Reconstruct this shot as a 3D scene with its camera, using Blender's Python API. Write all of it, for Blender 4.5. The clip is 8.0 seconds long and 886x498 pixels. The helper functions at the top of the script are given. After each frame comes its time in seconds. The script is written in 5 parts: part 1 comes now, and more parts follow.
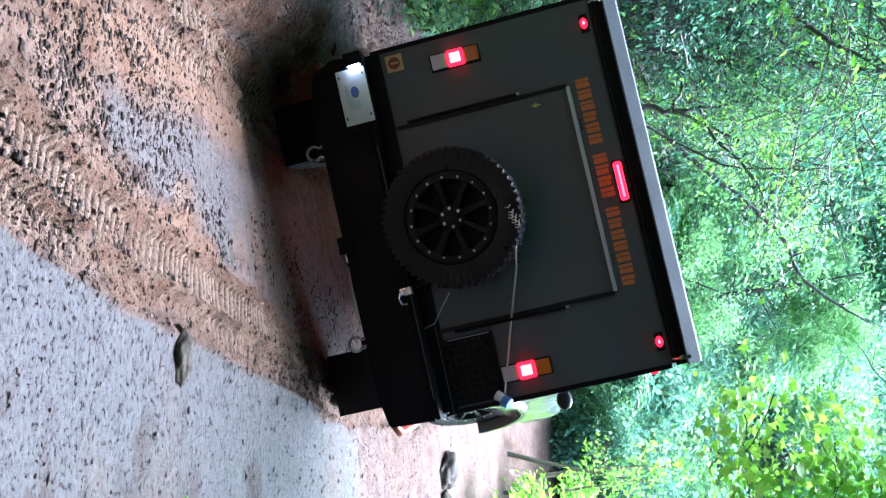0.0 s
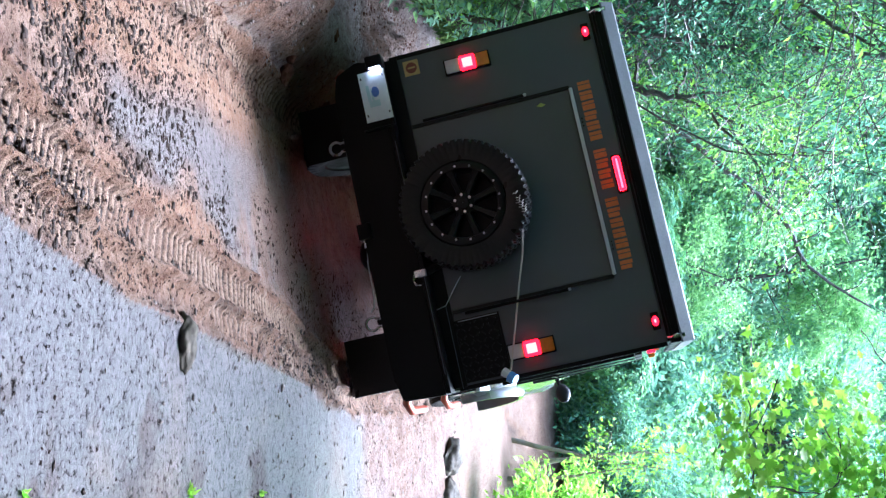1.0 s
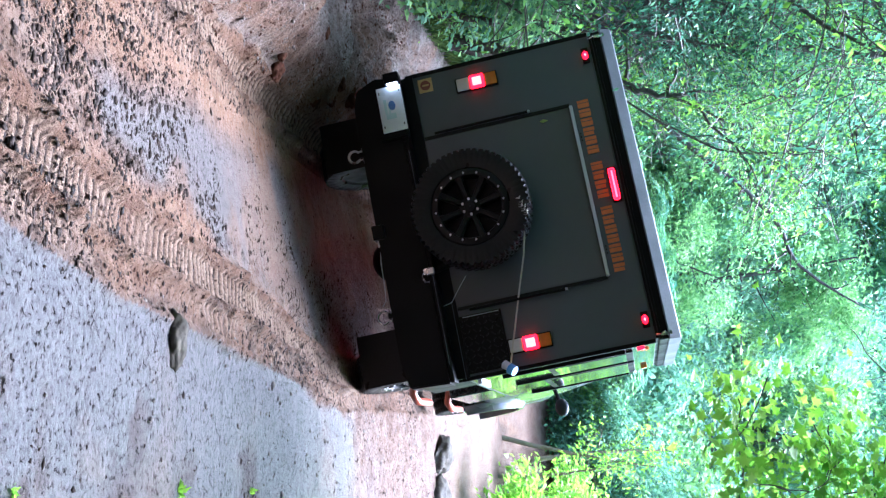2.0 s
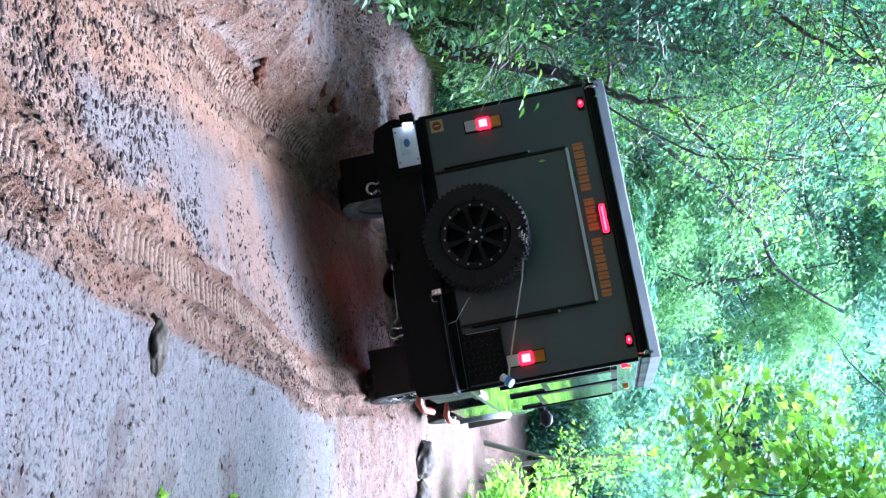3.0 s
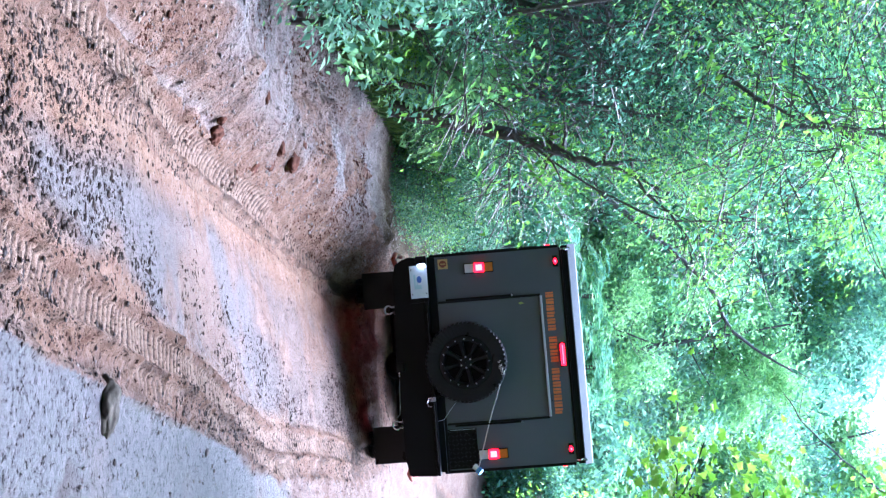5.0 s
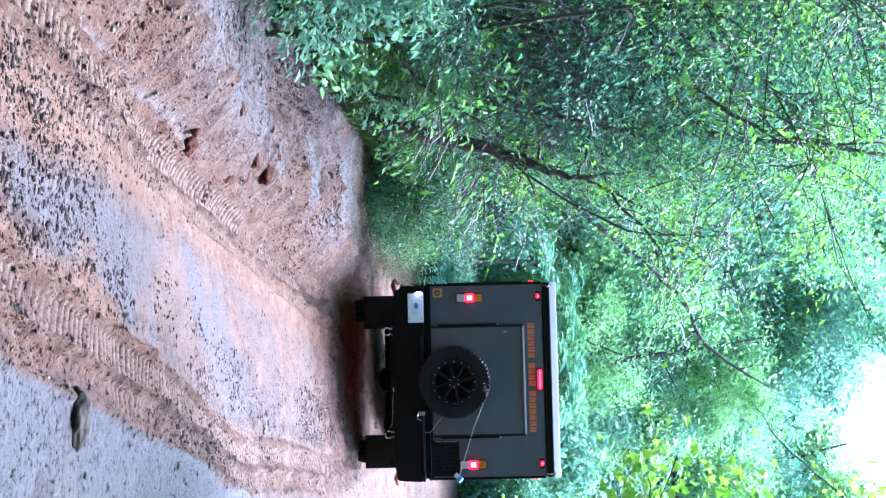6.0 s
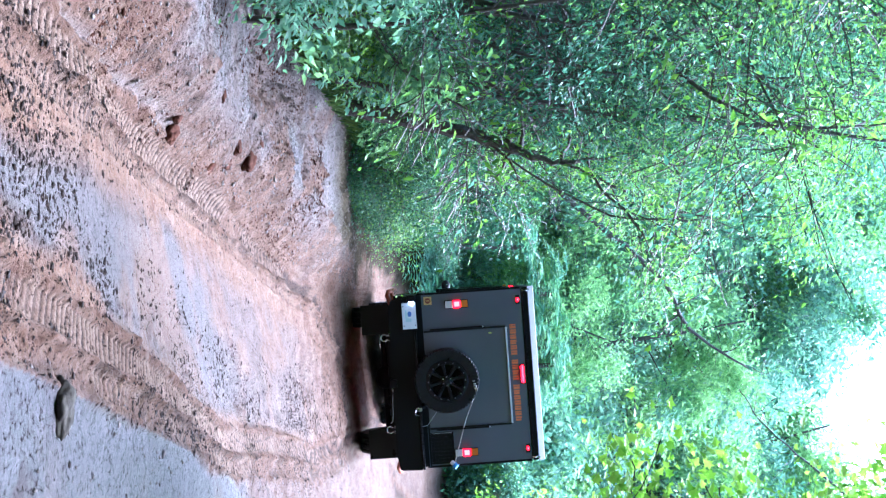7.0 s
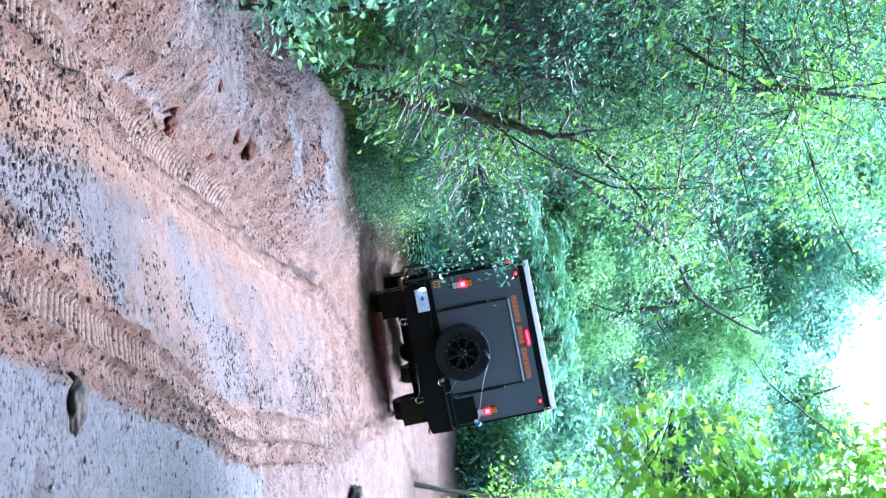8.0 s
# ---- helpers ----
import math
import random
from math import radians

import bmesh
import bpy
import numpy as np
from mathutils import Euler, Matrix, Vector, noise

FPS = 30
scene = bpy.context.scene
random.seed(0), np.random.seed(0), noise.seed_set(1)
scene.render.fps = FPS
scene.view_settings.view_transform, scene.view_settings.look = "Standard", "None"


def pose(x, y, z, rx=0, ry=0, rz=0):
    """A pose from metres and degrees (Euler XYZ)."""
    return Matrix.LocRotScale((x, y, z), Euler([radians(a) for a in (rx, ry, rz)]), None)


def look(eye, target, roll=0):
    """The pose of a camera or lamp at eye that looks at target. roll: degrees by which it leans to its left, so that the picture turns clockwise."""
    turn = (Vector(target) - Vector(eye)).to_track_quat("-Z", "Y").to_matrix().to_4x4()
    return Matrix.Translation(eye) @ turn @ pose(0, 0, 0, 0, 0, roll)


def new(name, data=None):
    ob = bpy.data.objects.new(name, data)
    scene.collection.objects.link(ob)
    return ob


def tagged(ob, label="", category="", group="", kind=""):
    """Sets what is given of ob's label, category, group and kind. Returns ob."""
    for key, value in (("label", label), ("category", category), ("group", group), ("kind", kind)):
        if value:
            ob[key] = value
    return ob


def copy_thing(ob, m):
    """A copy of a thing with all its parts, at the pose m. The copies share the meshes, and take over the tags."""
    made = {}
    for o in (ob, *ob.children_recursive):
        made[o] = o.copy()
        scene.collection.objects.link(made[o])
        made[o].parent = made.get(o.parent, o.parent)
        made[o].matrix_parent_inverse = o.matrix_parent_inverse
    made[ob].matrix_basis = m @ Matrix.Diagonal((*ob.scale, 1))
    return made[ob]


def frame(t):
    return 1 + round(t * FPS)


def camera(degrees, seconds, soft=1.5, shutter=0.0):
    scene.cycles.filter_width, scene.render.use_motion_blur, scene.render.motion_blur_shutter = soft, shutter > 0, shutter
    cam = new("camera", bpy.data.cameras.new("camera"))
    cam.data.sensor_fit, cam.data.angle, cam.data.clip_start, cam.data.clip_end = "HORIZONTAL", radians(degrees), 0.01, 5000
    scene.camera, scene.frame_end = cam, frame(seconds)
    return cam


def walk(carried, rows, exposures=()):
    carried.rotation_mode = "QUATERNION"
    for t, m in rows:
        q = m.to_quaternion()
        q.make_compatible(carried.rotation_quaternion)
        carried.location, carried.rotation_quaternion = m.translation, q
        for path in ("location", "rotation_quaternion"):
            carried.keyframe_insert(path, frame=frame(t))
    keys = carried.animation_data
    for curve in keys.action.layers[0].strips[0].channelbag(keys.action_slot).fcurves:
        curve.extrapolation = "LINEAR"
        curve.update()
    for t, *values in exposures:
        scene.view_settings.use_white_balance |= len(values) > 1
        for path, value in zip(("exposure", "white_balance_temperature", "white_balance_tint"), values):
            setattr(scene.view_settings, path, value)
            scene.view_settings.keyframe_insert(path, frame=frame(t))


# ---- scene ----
# ---- camera ----
EYE = Vector((0.0, 0.0, 1.6))
# seconds, way ahead (x, z with y = 1), lean to the right in degrees
CAM_ROWS = [
    (0.0, -0.0027, -0.1269, 0.18), (0.5, 0.0043, -0.1300, 0.24), (1.0, 0.0088, -0.1300, 0.25),
    (2.5, 0.0094, -0.1153, 0.10), (3.0, 0.0063, -0.1064, 0.07), (3.5, 0.0, -0.0962, 0.0),
    (4.0, -0.0102, -0.0866, -0.06), (4.5, -0.0256, -0.0783, -0.08), (5.0, -0.0456, -0.0688, 0.10),
    (6.5, -0.0527, -0.0384, -0.10), (7.0, -0.0444, -0.0326, 0.30), (7.5, -0.0353, -0.0333, 1.46),
    (8.0, -0.0267, -0.0366, 2.92)]
cam = camera(41.7, 8.0, soft=1.3)
walk(cam, [(t, look(EYE, EYE + Vector((fx, 1.0, fz)), 90.0 - lean)) for t, fx, fz, lean in CAM_ROWS],
     exposures=[(0.0, 3.45, 4930, 14), (3.0, 3.42, 4800, 18), (6.5, 3.26, 4680, 20), (8.0, 3.2, 4680, 18)])

# ---- world and light ----
world = bpy.data.worlds.new("overcast_sky")
scene.world = world
world.use_nodes = True
wn = world.node_tree
sky = wn.nodes.new("ShaderNodeTexSky")
sky.sky_type, sky.sun_disc = "NISHITA", False
sky.sun_elevation, sky.sun_rotation = radians(61), radians(27)
sky.air_density, sky.dust_density, sky.ozone_density = 1.6, 5.0, 1.0
wn.links.new(sky.outputs[0], wn.nodes["Background"].inputs[0])
wn.nodes["Background"].inputs[1].default_value = 0.135
sun_data = bpy.data.lights.new("sun", "SUN")
sun_data.energy, sun_data.angle, sun_data.color = 1.8, radians(32), (1.0, 0.97, 0.93)
sun = new("sun", sun_data)
sun.matrix_world = look((9, 18, 36), (0, 0, 0))


# ---- materials ----
def material(name, stops, rough=0.6, metal=0.0, grain=20.0, bump=0.0, rough_var=0.15, stain=2.0, spec=0.5, coat=0.0, space="Object"):
    """Two scales of noise mixed over colour stops, with uneven gloss and fine relief."""
    m = bpy.data.materials.new(name)
    m.use_nodes = True
    nt = m.node_tree
    b = nt.nodes["Principled BSDF"]
    co = nt.nodes.new("ShaderNodeTexCoord")
    a = nt.nodes.new("ShaderNodeTexNoise")
    a.inputs["Scale"].default_value, a.inputs["Detail"].default_value = grain, 5
    c = nt.nodes.new("ShaderNodeTexNoise")
    c.inputs["Scale"].default_value, c.inputs["Detail"].default_value = stain, 3
    for n in (a, c):
        nt.links.new(co.outputs[space], n.inputs["Vector"])
    mix = nt.nodes.new("ShaderNodeMath")
    mix.operation = "MULTIPLY_ADD"
    mix.inputs[1].default_value = 0.5
    half = nt.nodes.new("ShaderNodeMath")
    half.operation = "MULTIPLY"
    half.inputs[1].default_value = 0.5
    nt.links.new(c.outputs["Fac"], half.inputs[0])
    nt.links.new(a.outputs["Fac"], mix.inputs[0])
    nt.links.new(half.outputs[0], mix.inputs[2])
    ramp = nt.nodes.new("ShaderNodeValToRGB")
    lo, hi = 0.33, 0.67
    e = ramp.color_ramp.elements
    e[0].position, e[0].color = lo, (*stops[0], 1)
    e[1].position, e[1].color = hi, (*stops[-1], 1)
    for i, s in enumerate(stops[1:-1]):
        x = e.new(lo + (hi - lo) * (i + 1) / (len(stops) - 1))
        x.color = (*s, 1)
    nt.links.new(mix.outputs[0], ramp.inputs[0])
    nt.links.new(ramp.outputs[0], b.inputs["Base Color"])
    r = nt.nodes.new("ShaderNodeMapRange")
    r.inputs["From Min"].default_value, r.inputs["From Max"].default_value = 0.3, 0.7
    r.inputs["To Min"].default_value, r.inputs["To Max"].default_value = max(rough - rough_var, 0.02), min(rough + rough_var, 1)
    nt.links.new(c.outputs["Fac"], r.inputs["Value"])
    nt.links.new(r.outputs[0], b.inputs["Roughness"])
    b.inputs["Metallic"].default_value = metal
    b.inputs["Specular IOR Level"].default_value = spec
    b.inputs["Coat Weight"].default_value = coat
    if bump:
        bp = nt.nodes.new("ShaderNodeBump")
        bp.inputs["Strength"].default_value, bp.inputs["Distance"].default_value = 0.6, bump
        nt.links.new(a.outputs["Fac"], bp.inputs["Height"])
        nt.links.new(bp.outputs[0], b.inputs["Normal"])
    return m


def glowing(name, colour, strength):
    m = bpy.data.materials.new(name)
    m.use_nodes = True
    b = m.node_tree.nodes["Principled BSDF"]
    b.inputs["Base Color"].default_value = (*colour, 1)
    b.inputs["Emission Color"].default_value = (*colour, 1)
    b.inputs["Emission Strength"].default_value = strength
    b.inputs["Roughness"].default_value = 0.2
    return m


def leafy(name, cool, warm, rough=0.3, through_light=0.35, warm_at=0.56):
    """Leaf: each leaf its own shade, clumps of cooler and of yellower green, some light passes through, wet gloss."""
    m = bpy.data.materials.new(name)
    m.use_nodes = True
    nt = m.node_tree
    b = nt.nodes["Principled BSDF"]
    g = nt.nodes.new("ShaderNodeNewGeometry")
    o = nt.nodes.new("ShaderNodeObjectInfo")
    co = nt.nodes.new("ShaderNodeTexCoord")

    def calc(op, a, b_, c=None):
        n = nt.nodes.new("ShaderNodeMath")
        n.operation = op
        for k, v in enumerate((a, b_, c)):
            if v is None:
                continue
            if hasattr(v, "links"):
                nt.links.new(v, n.inputs[k])
            else:
                n.inputs[k].default_value = v
        return n.outputs[0]

    def clump(scale):
        n = nt.nodes.new("ShaderNodeTexNoise")
        n.inputs["Scale"].default_value, n.inputs["Detail"].default_value = scale, 3
        nt.links.new(co.outputs["Object"], n.inputs["Vector"])
        return n.outputs["Fac"]

    def ramp(stops, fac):
        r = nt.nodes.new("ShaderNodeValToRGB")
        e = r.color_ramp.elements
        e[0].position, e[0].color = 0.12, (*stops[0], 1)
        e[1].position, e[1].color = 0.9, (*stops[-1], 1)
        for i, s in enumerate(stops[1:-1]):
            x = e.new(0.12 + 0.78 * (i + 1) / (len(stops) - 1))
            x.color = (*s, 1)
        nt.links.new(fac, r.inputs[0])
        return r.outputs[0]

    shade = calc("MULTIPLY_ADD", g.outputs["Random Per Island"], 0.75, calc("MULTIPLY_ADD", clump(1.6), 0.9, -0.35))
    hue = calc("MULTIPLY_ADD", o.outputs["Random"], 0.30, calc("MULTIPLY_ADD", clump(0.55), 1.0, -0.15))
    hue = calc("MULTIPLY_ADD", g.outputs["Random Per Island"], 0.08, hue)
    pick = nt.nodes.new("ShaderNodeMapRange")
    pick.inputs["From Min"].default_value, pick.inputs["From Max"].default_value = warm_at - 0.05, warm_at + 0.07
    nt.links.new(hue, pick.inputs["Value"])
    mixc = nt.nodes.new("ShaderNodeMix")
    mixc.data_type = "RGBA"
    nt.links.new(pick.outputs[0], mixc.inputs[0])
    nt.links.new(ramp(cool, shade), mixc.inputs[6])
    nt.links.new(ramp(warm, shade), mixc.inputs[7])
    nt.links.new(mixc.outputs[2], b.inputs["Base Color"])
    b.inputs["Roughness"].default_value = rough
    b.inputs["Specular IOR Level"].default_value = 0.35
    t = nt.nodes.new("ShaderNodeBsdfTranslucent")
    nt.links.new(mixc.outputs[2], t.inputs["Color"])
    mx = nt.nodes.new("ShaderNodeMixShader")
    mx.inputs[0].default_value = through_light
    nt.links.new(b.outputs[0], mx.inputs[1])
    nt.links.new(t.outputs[0], mx.inputs[2])
    nt.links.new(mx.outputs[0], nt.nodes["Material Output"].inputs[0])
    return m


def ground_material():
    """Red clay: dry lumps, smooth wet film and greyer gravelly mud, by the ground's own wet and grey marks."""
    m = bpy.data.materials.new("wet_red_clay")
    m.use_nodes = True
    nt = m.node_tree
    b = nt.nodes["Principled BSDF"]
    co = nt.nodes.new("ShaderNodeTexCoord")

    def noise_node(scale, detail=5, rough=0.6):
        n = nt.nodes.new("ShaderNodeTexNoise")
        n.inputs["Scale"].default_value, n.inputs["Detail"].default_value = scale, detail
        n.inputs["Roughness"].default_value = rough
        nt.links.new(co.outputs["Object"], n.inputs["Vector"])
        return n

    def ramp_node(src, stops):
        r = nt.nodes.new("ShaderNodeValToRGB")
        e = r.color_ramp.elements
        e[0].position, e[0].color = stops[0][0], (*stops[0][1], 1)
        e[1].position, e[1].color = stops[-1][0], (*stops[-1][1], 1)
        for p, c in stops[1:-1]:
            x = e.new(p)
            x.color = (*c, 1)
        nt.links.new(src, r.inputs[0])
        return r

    def mix(fac, a, c):
        n = nt.nodes.new("ShaderNodeMix")
        n.data_type = "RGBA"
        nt.links.new(fac, n.inputs[0])
        nt.links.new(a, n.inputs[6])
        nt.links.new(c, n.inputs[7])
        return n.outputs[2]

    def mark(name):
        n = nt.nodes.new("ShaderNodeAttribute")
        n.attribute_name = name
        return n.outputs["Fac"]

    big, mid, fine, grit = noise_node(0.9), noise_node(6, 6, 0.65), noise_node(45, 6, 0.7), noise_node(160, 3)
    clay = ramp_node(mid.outputs["Fac"], [(0.28, (0.105, 0.046, 0.024)), (0.5, (0.165, 0.093, 0.055)), (0.7, (0.21, 0.142, 0.100))])
    film = ramp_node(fine.outputs["Fac"], [(0.37, (0.025, 0.020, 0.018)), (0.46, (0.088, 0.083, 0.084)), (0.7, (0.122, 0.118, 0.121))])
    grey = ramp_node(fine.outputs["Fac"], [(0.3, (0.05, 0.036, 0.028)), (0.52, (0.13, 0.10, 0.085)), (0.7, (0.24, 0.20, 0.18))])
    # Dark soil; this colour also stands for the shade under the hedge.
    soil_shade = ramp_node(fine.outputs["Fac"], [(0.3, (0.02, 0.017, 0.01)), (0.7, (0.07, 0.055, 0.03))])
    worn = ramp_node(big.outputs["Fac"], [(0.30, (0.65, 0.65, 0.65)), (0.45, (1, 1, 1))])
    film_mark = nt.nodes.new("ShaderNodeMath")
    film_mark.operation = "MULTIPLY"
    nt.links.new(mark("film"), film_mark.inputs[0])
    nt.links.new(worn.outputs[0], film_mark.inputs[1])
    col = mix(film_mark.outputs[0], clay.outputs[0], film.outputs[0])
    col = mix(mark("grey"), col, grey.outputs[0])
    col = mix(mark("soil_shade"), col, soil_shade.outputs[0])
    # Dark churned mud; between the print lugs it also carries painted groove shade.
    churn_shade = ramp_node(fine.outputs["Fac"], [(0.3, (0.03, 0.016, 0.009)), (0.65, (0.09, 0.05, 0.03))])
    col = mix(mark("churn_shade"), col, churn_shade.outputs[0])
    # Lug tops painted lighter, as if catching the light.
    crest_light = ramp_node(mid.outputs["Fac"], [(0.3, (0.21, 0.135, 0.088)), (0.7, (0.30, 0.21, 0.15))])
    col = mix(mark("crest_light"), col, crest_light.outputs[0])
    speck = ramp_node(fine.outputs["Fac"], [(0.36, (0.16, 0.12, 0.10)), (0.45, (1, 1, 1))])
    mul = nt.nodes.new("ShaderNodeMix")
    mul.data_type, mul.blend_type = "RGBA", "MULTIPLY"
    mul.inputs[0].default_value = 1.0
    nt.links.new(col, mul.inputs[6])
    nt.links.new(speck.outputs[0], mul.inputs[7])
    nt.links.new(mul.outputs[2], b.inputs["Base Color"])
    rr = nt.nodes.new("ShaderNodeMapRange")
    rr.inputs["From Min"].default_value, rr.inputs["From Max"].default_value = 0.0, 1.0
    rr.inputs["To Min"].default_value, rr.inputs["To Max"].default_value = 0.68, 0.36
    nt.links.new(mark("wet"), rr.inputs["Value"])
    ra = nt.nodes.new("ShaderNodeMath")
    ra.operation = "MULTIPLY_ADD"
    ra.inputs[1].default_value = 0.25
    nt.links.new(big.outputs["Fac"], ra.inputs[0])
    rs = nt.nodes.new("ShaderNodeMath")
    rs.operation = "SUBTRACT"
    rs.inputs[1].default_value = 0.12
    nt.links.new(rr.outputs[0], rs.inputs[0])
    nt.links.new(rs.outputs[0], ra.inputs[2])
    nt.links.new(ra.outputs[0], b.inputs["Roughness"])
    gl = nt.nodes.new("ShaderNodeMapRange")
    gl.inputs["To Min"].default_value, gl.inputs["To Max"].default_value = 0.22, 0.24
    nt.links.new(mark("wet"), gl.inputs["Value"])
    dull = nt.nodes.new("ShaderNodeMath")
    dull.operation = "MULTIPLY"
    nt.links.new(gl.outputs[0], dull.inputs[0])
    nt.links.new(speck.outputs[0], dull.inputs[1])
    matt = nt.nodes.new("ShaderNodeMapRange")
    matt.inputs["To Min"].default_value, matt.inputs["To Max"].default_value = 1.0, 0.15
    nt.links.new(mark("soil_shade"), matt.inputs["Value"])
    sheen = nt.nodes.new("ShaderNodeMath")
    sheen.operation = "MULTIPLY"
    nt.links.new(dull.outputs[0], sheen.inputs[0])
    nt.links.new(matt.outputs[0], sheen.inputs[1])
    nt.links.new(sheen.outputs[0], b.inputs["Specular IOR Level"])
    lumps = noise_node(15, 4, 0.6)
    add0 = nt.nodes.new("ShaderNodeMath")
    add0.operation = "MULTIPLY_ADD"
    add0.inputs[1].default_value = 1.2
    nt.links.new(lumps.outputs["Fac"], add0.inputs[0])
    nt.links.new(fine.outputs["Fac"], add0.inputs[2])
    add = nt.nodes.new("ShaderNodeMath")
    add.operation = "MULTIPLY_ADD"
    add.inputs[1].default_value = 0.5
    nt.links.new(grit.outputs["Fac"], add.inputs[0])
    nt.links.new(add0.outputs[0], add.inputs[2])
    bp = nt.nodes.new("ShaderNodeBump")
    bp.inputs["Strength"].default_value, bp.inputs["Distance"].default_value = 1.0, 0.042
    nt.links.new(add.outputs[0], bp.inputs["Height"])
    calm = nt.nodes.new("ShaderNodeMapRange")
    calm.inputs["To Min"].default_value, calm.inputs["To Max"].default_value = 1.0, 0.65
    nt.links.new(mark("wet"), calm.inputs["Value"])
    nt.links.new(calm.outputs[0], bp.inputs["Strength"])
    nt.links.new(bp.outputs[0], b.inputs["Normal"])
    return m


M_GROUND = ground_material()
M_PANEL = material("dark_grey_panel", [(0.070, 0.075, 0.082), (0.094, 0.099, 0.107)], 0.46, 0.0, 300, 0.0006, 0.1, 1.5, 0.32)
M_DOOR = material("charcoal_panel", [(0.070, 0.072, 0.075), (0.096, 0.098, 0.101)], 0.45, 0.0, 300, 0.0006, 0.1, 1.5, 0.4)
M_GLOSS = material("gloss_side_panel", [(0.018, 0.02, 0.02), (0.03, 0.032, 0.032)], 0.12, 0.0, 60, 0.0, 0.06, 2, 0.6, 0.6)
M_BLACK = material("black_powder_coat", [(0.003, 0.003, 0.0034), (0.005, 0.005, 0.0056)], 0.5, 0.0, 200, 0.0008, 0.12, 3, 0.14)
M_RUBBER = material("tyre_rubber", [(0.006, 0.0065, 0.007), (0.011, 0.0115, 0.012)], 0.45, 0.0, 60, 0.001, 0.2, 5, 0.22)
M_RIM = material("satin_black_alloy", [(0.004, 0.004, 0.0045), (0.007, 0.007, 0.0075)], 0.42, 0.0, 80, 0.0, 0.1, 4, 0.18)
M_STEEL = material("bright_steel", [(0.45, 0.45, 0.46), (0.62, 0.62, 0.63)], 0.28, 1.0, 90, 0.0, 0.1, 5)
M_ALU = material("brushed_aluminium", [(0.42, 0.43, 0.45), (0.54, 0.55, 0.57)], 0.36, 0.1, 120, 0.0004, 0.1, 4)
M_ROOF = material("weathered_roof_edge", [(0.07, 0.082, 0.092), (0.11, 0.122, 0.135)], 0.5, 0.0, 90, 0.0004, 0.12, 3, 0.35)
M_ORANGE = material("orange_vinyl", [(0.50, 0.125, 0.03), (0.62, 0.18, 0.05)], 0.5, 0.0, 40, 0.0, 0.1, 3)
M_REDPIPE = material("orange_red_painted_steel", [(0.28, 0.05, 0.025), (0.34, 0.08, 0.04)], 0.35, 0.0, 50, 0.0005, 0.1, 6)
M_PLATE = material("plate_white", [(0.64, 0.68, 0.72), (0.72, 0.76, 0.79)], 0.35, 0.0, 30, 0.0, 0.1, 8)
M_PLATEBLUE = material("plate_blue", [(0.05, 0.12, 0.42), (0.10, 0.2, 0.5)], 0.4)
M_PLATEMARK = material("plate_pale_green", [(0.40, 0.58, 0.62), (0.5, 0.65, 0.66)], 0.4)
M_STICK = material("sticker_yellow", [(0.45, 0.27, 0.08), (0.55, 0.36, 0.13)], 0.4)
M_STICKRED = material("sticker_dark_red", [(0.16, 0.03, 0.02), (0.22, 0.05, 0.03)], 0.4)
M_LEAF = material("yellowed_leaf", [(0.30, 0.36, 0.06), (0.42, 0.46, 0.10)], 0.5)
M_WHITELENS = material("white_lens", [(0.46, 0.42, 0.43), (0.56, 0.52, 0.53)], 0.15, 0, 40, 0, 0.05)
M_AMBER = material("amber_lens", [(0.46, 0.14, 0.015), (0.56, 0.19, 0.025)], 0.15, 0, 40, 0, 0.05)
M_ROPE = material("pale_rope", [(0.38, 0.34, 0.28), (0.52, 0.47, 0.41)], 0.8, 0, 200, 0.001)
M_CAP = material("blue_plastic", [(0.05, 0.22, 0.55), (0.08, 0.3, 0.65)], 0.35)
M_WHITEPL = material("white_plastic", [(0.55, 0.58, 0.6), (0.7, 0.72, 0.74)], 0.4)
M_GLASS = material("tinted_window", [(0.02, 0.025, 0.024), (0.03, 0.035, 0.034)], 0.06, 0, 20, 0, 0.03, 2, 0.8)
M_CAB = material("silver_cab_paint", [(0.10, 0.105, 0.105), (0.14, 0.145, 0.145)], 0.25, 0.3, 60, 0, 0.08, 3, 0.5, 0.5)
M_BARK = material("dark_wet_bark", [(0.018, 0.014, 0.011), (0.05, 0.04, 0.032), (0.10, 0.085, 0.07)], 0.6, 0, 30, 0.01, 0.2, 5)
M_TWIG = material("grey_twig_bark", [(0.025, 0.022, 0.019), (0.085, 0.076, 0.066)], 0.7, 0, 30, 0.004, 0.2, 5)
M_STONE = material("muddy_stone", [(0.024, 0.021, 0.015), (0.055, 0.048, 0.036), (0.09, 0.078, 0.062)], 0.8, 0, 25, 0.012, 0.12, 4, 0.15)
M_CLAYLUMP = material("dark_red_clay", [(0.03, 0.011, 0.006), (0.06, 0.024, 0.014), (0.10, 0.045, 0.028)], 0.9, 0, 30, 0.012, 0.08, 8, 0.08)
M_PALEBARK = material("pale_bark", [(0.10, 0.085, 0.05), (0.22, 0.19, 0.12)], 0.6, 0, 30, 0.004, 0.2, 5)
M_PEBBLE = material("pale_gravel", [(0.06, 0.05, 0.042), (0.15, 0.125, 0.11), (0.24, 0.21, 0.195)], 0.65, 0, 30, 0.003, 0.15, 9, 0.3)
M_CLOD = material("dark_mud_clods", [(0.014, 0.009, 0.007), (0.045, 0.029, 0.021)], 0.85, 0, 50, 0.004, 0.15, 5, 0.2)
G_RED = glowing("lit_red_lens", (1.0, 0.0, 0.004), 1.0)
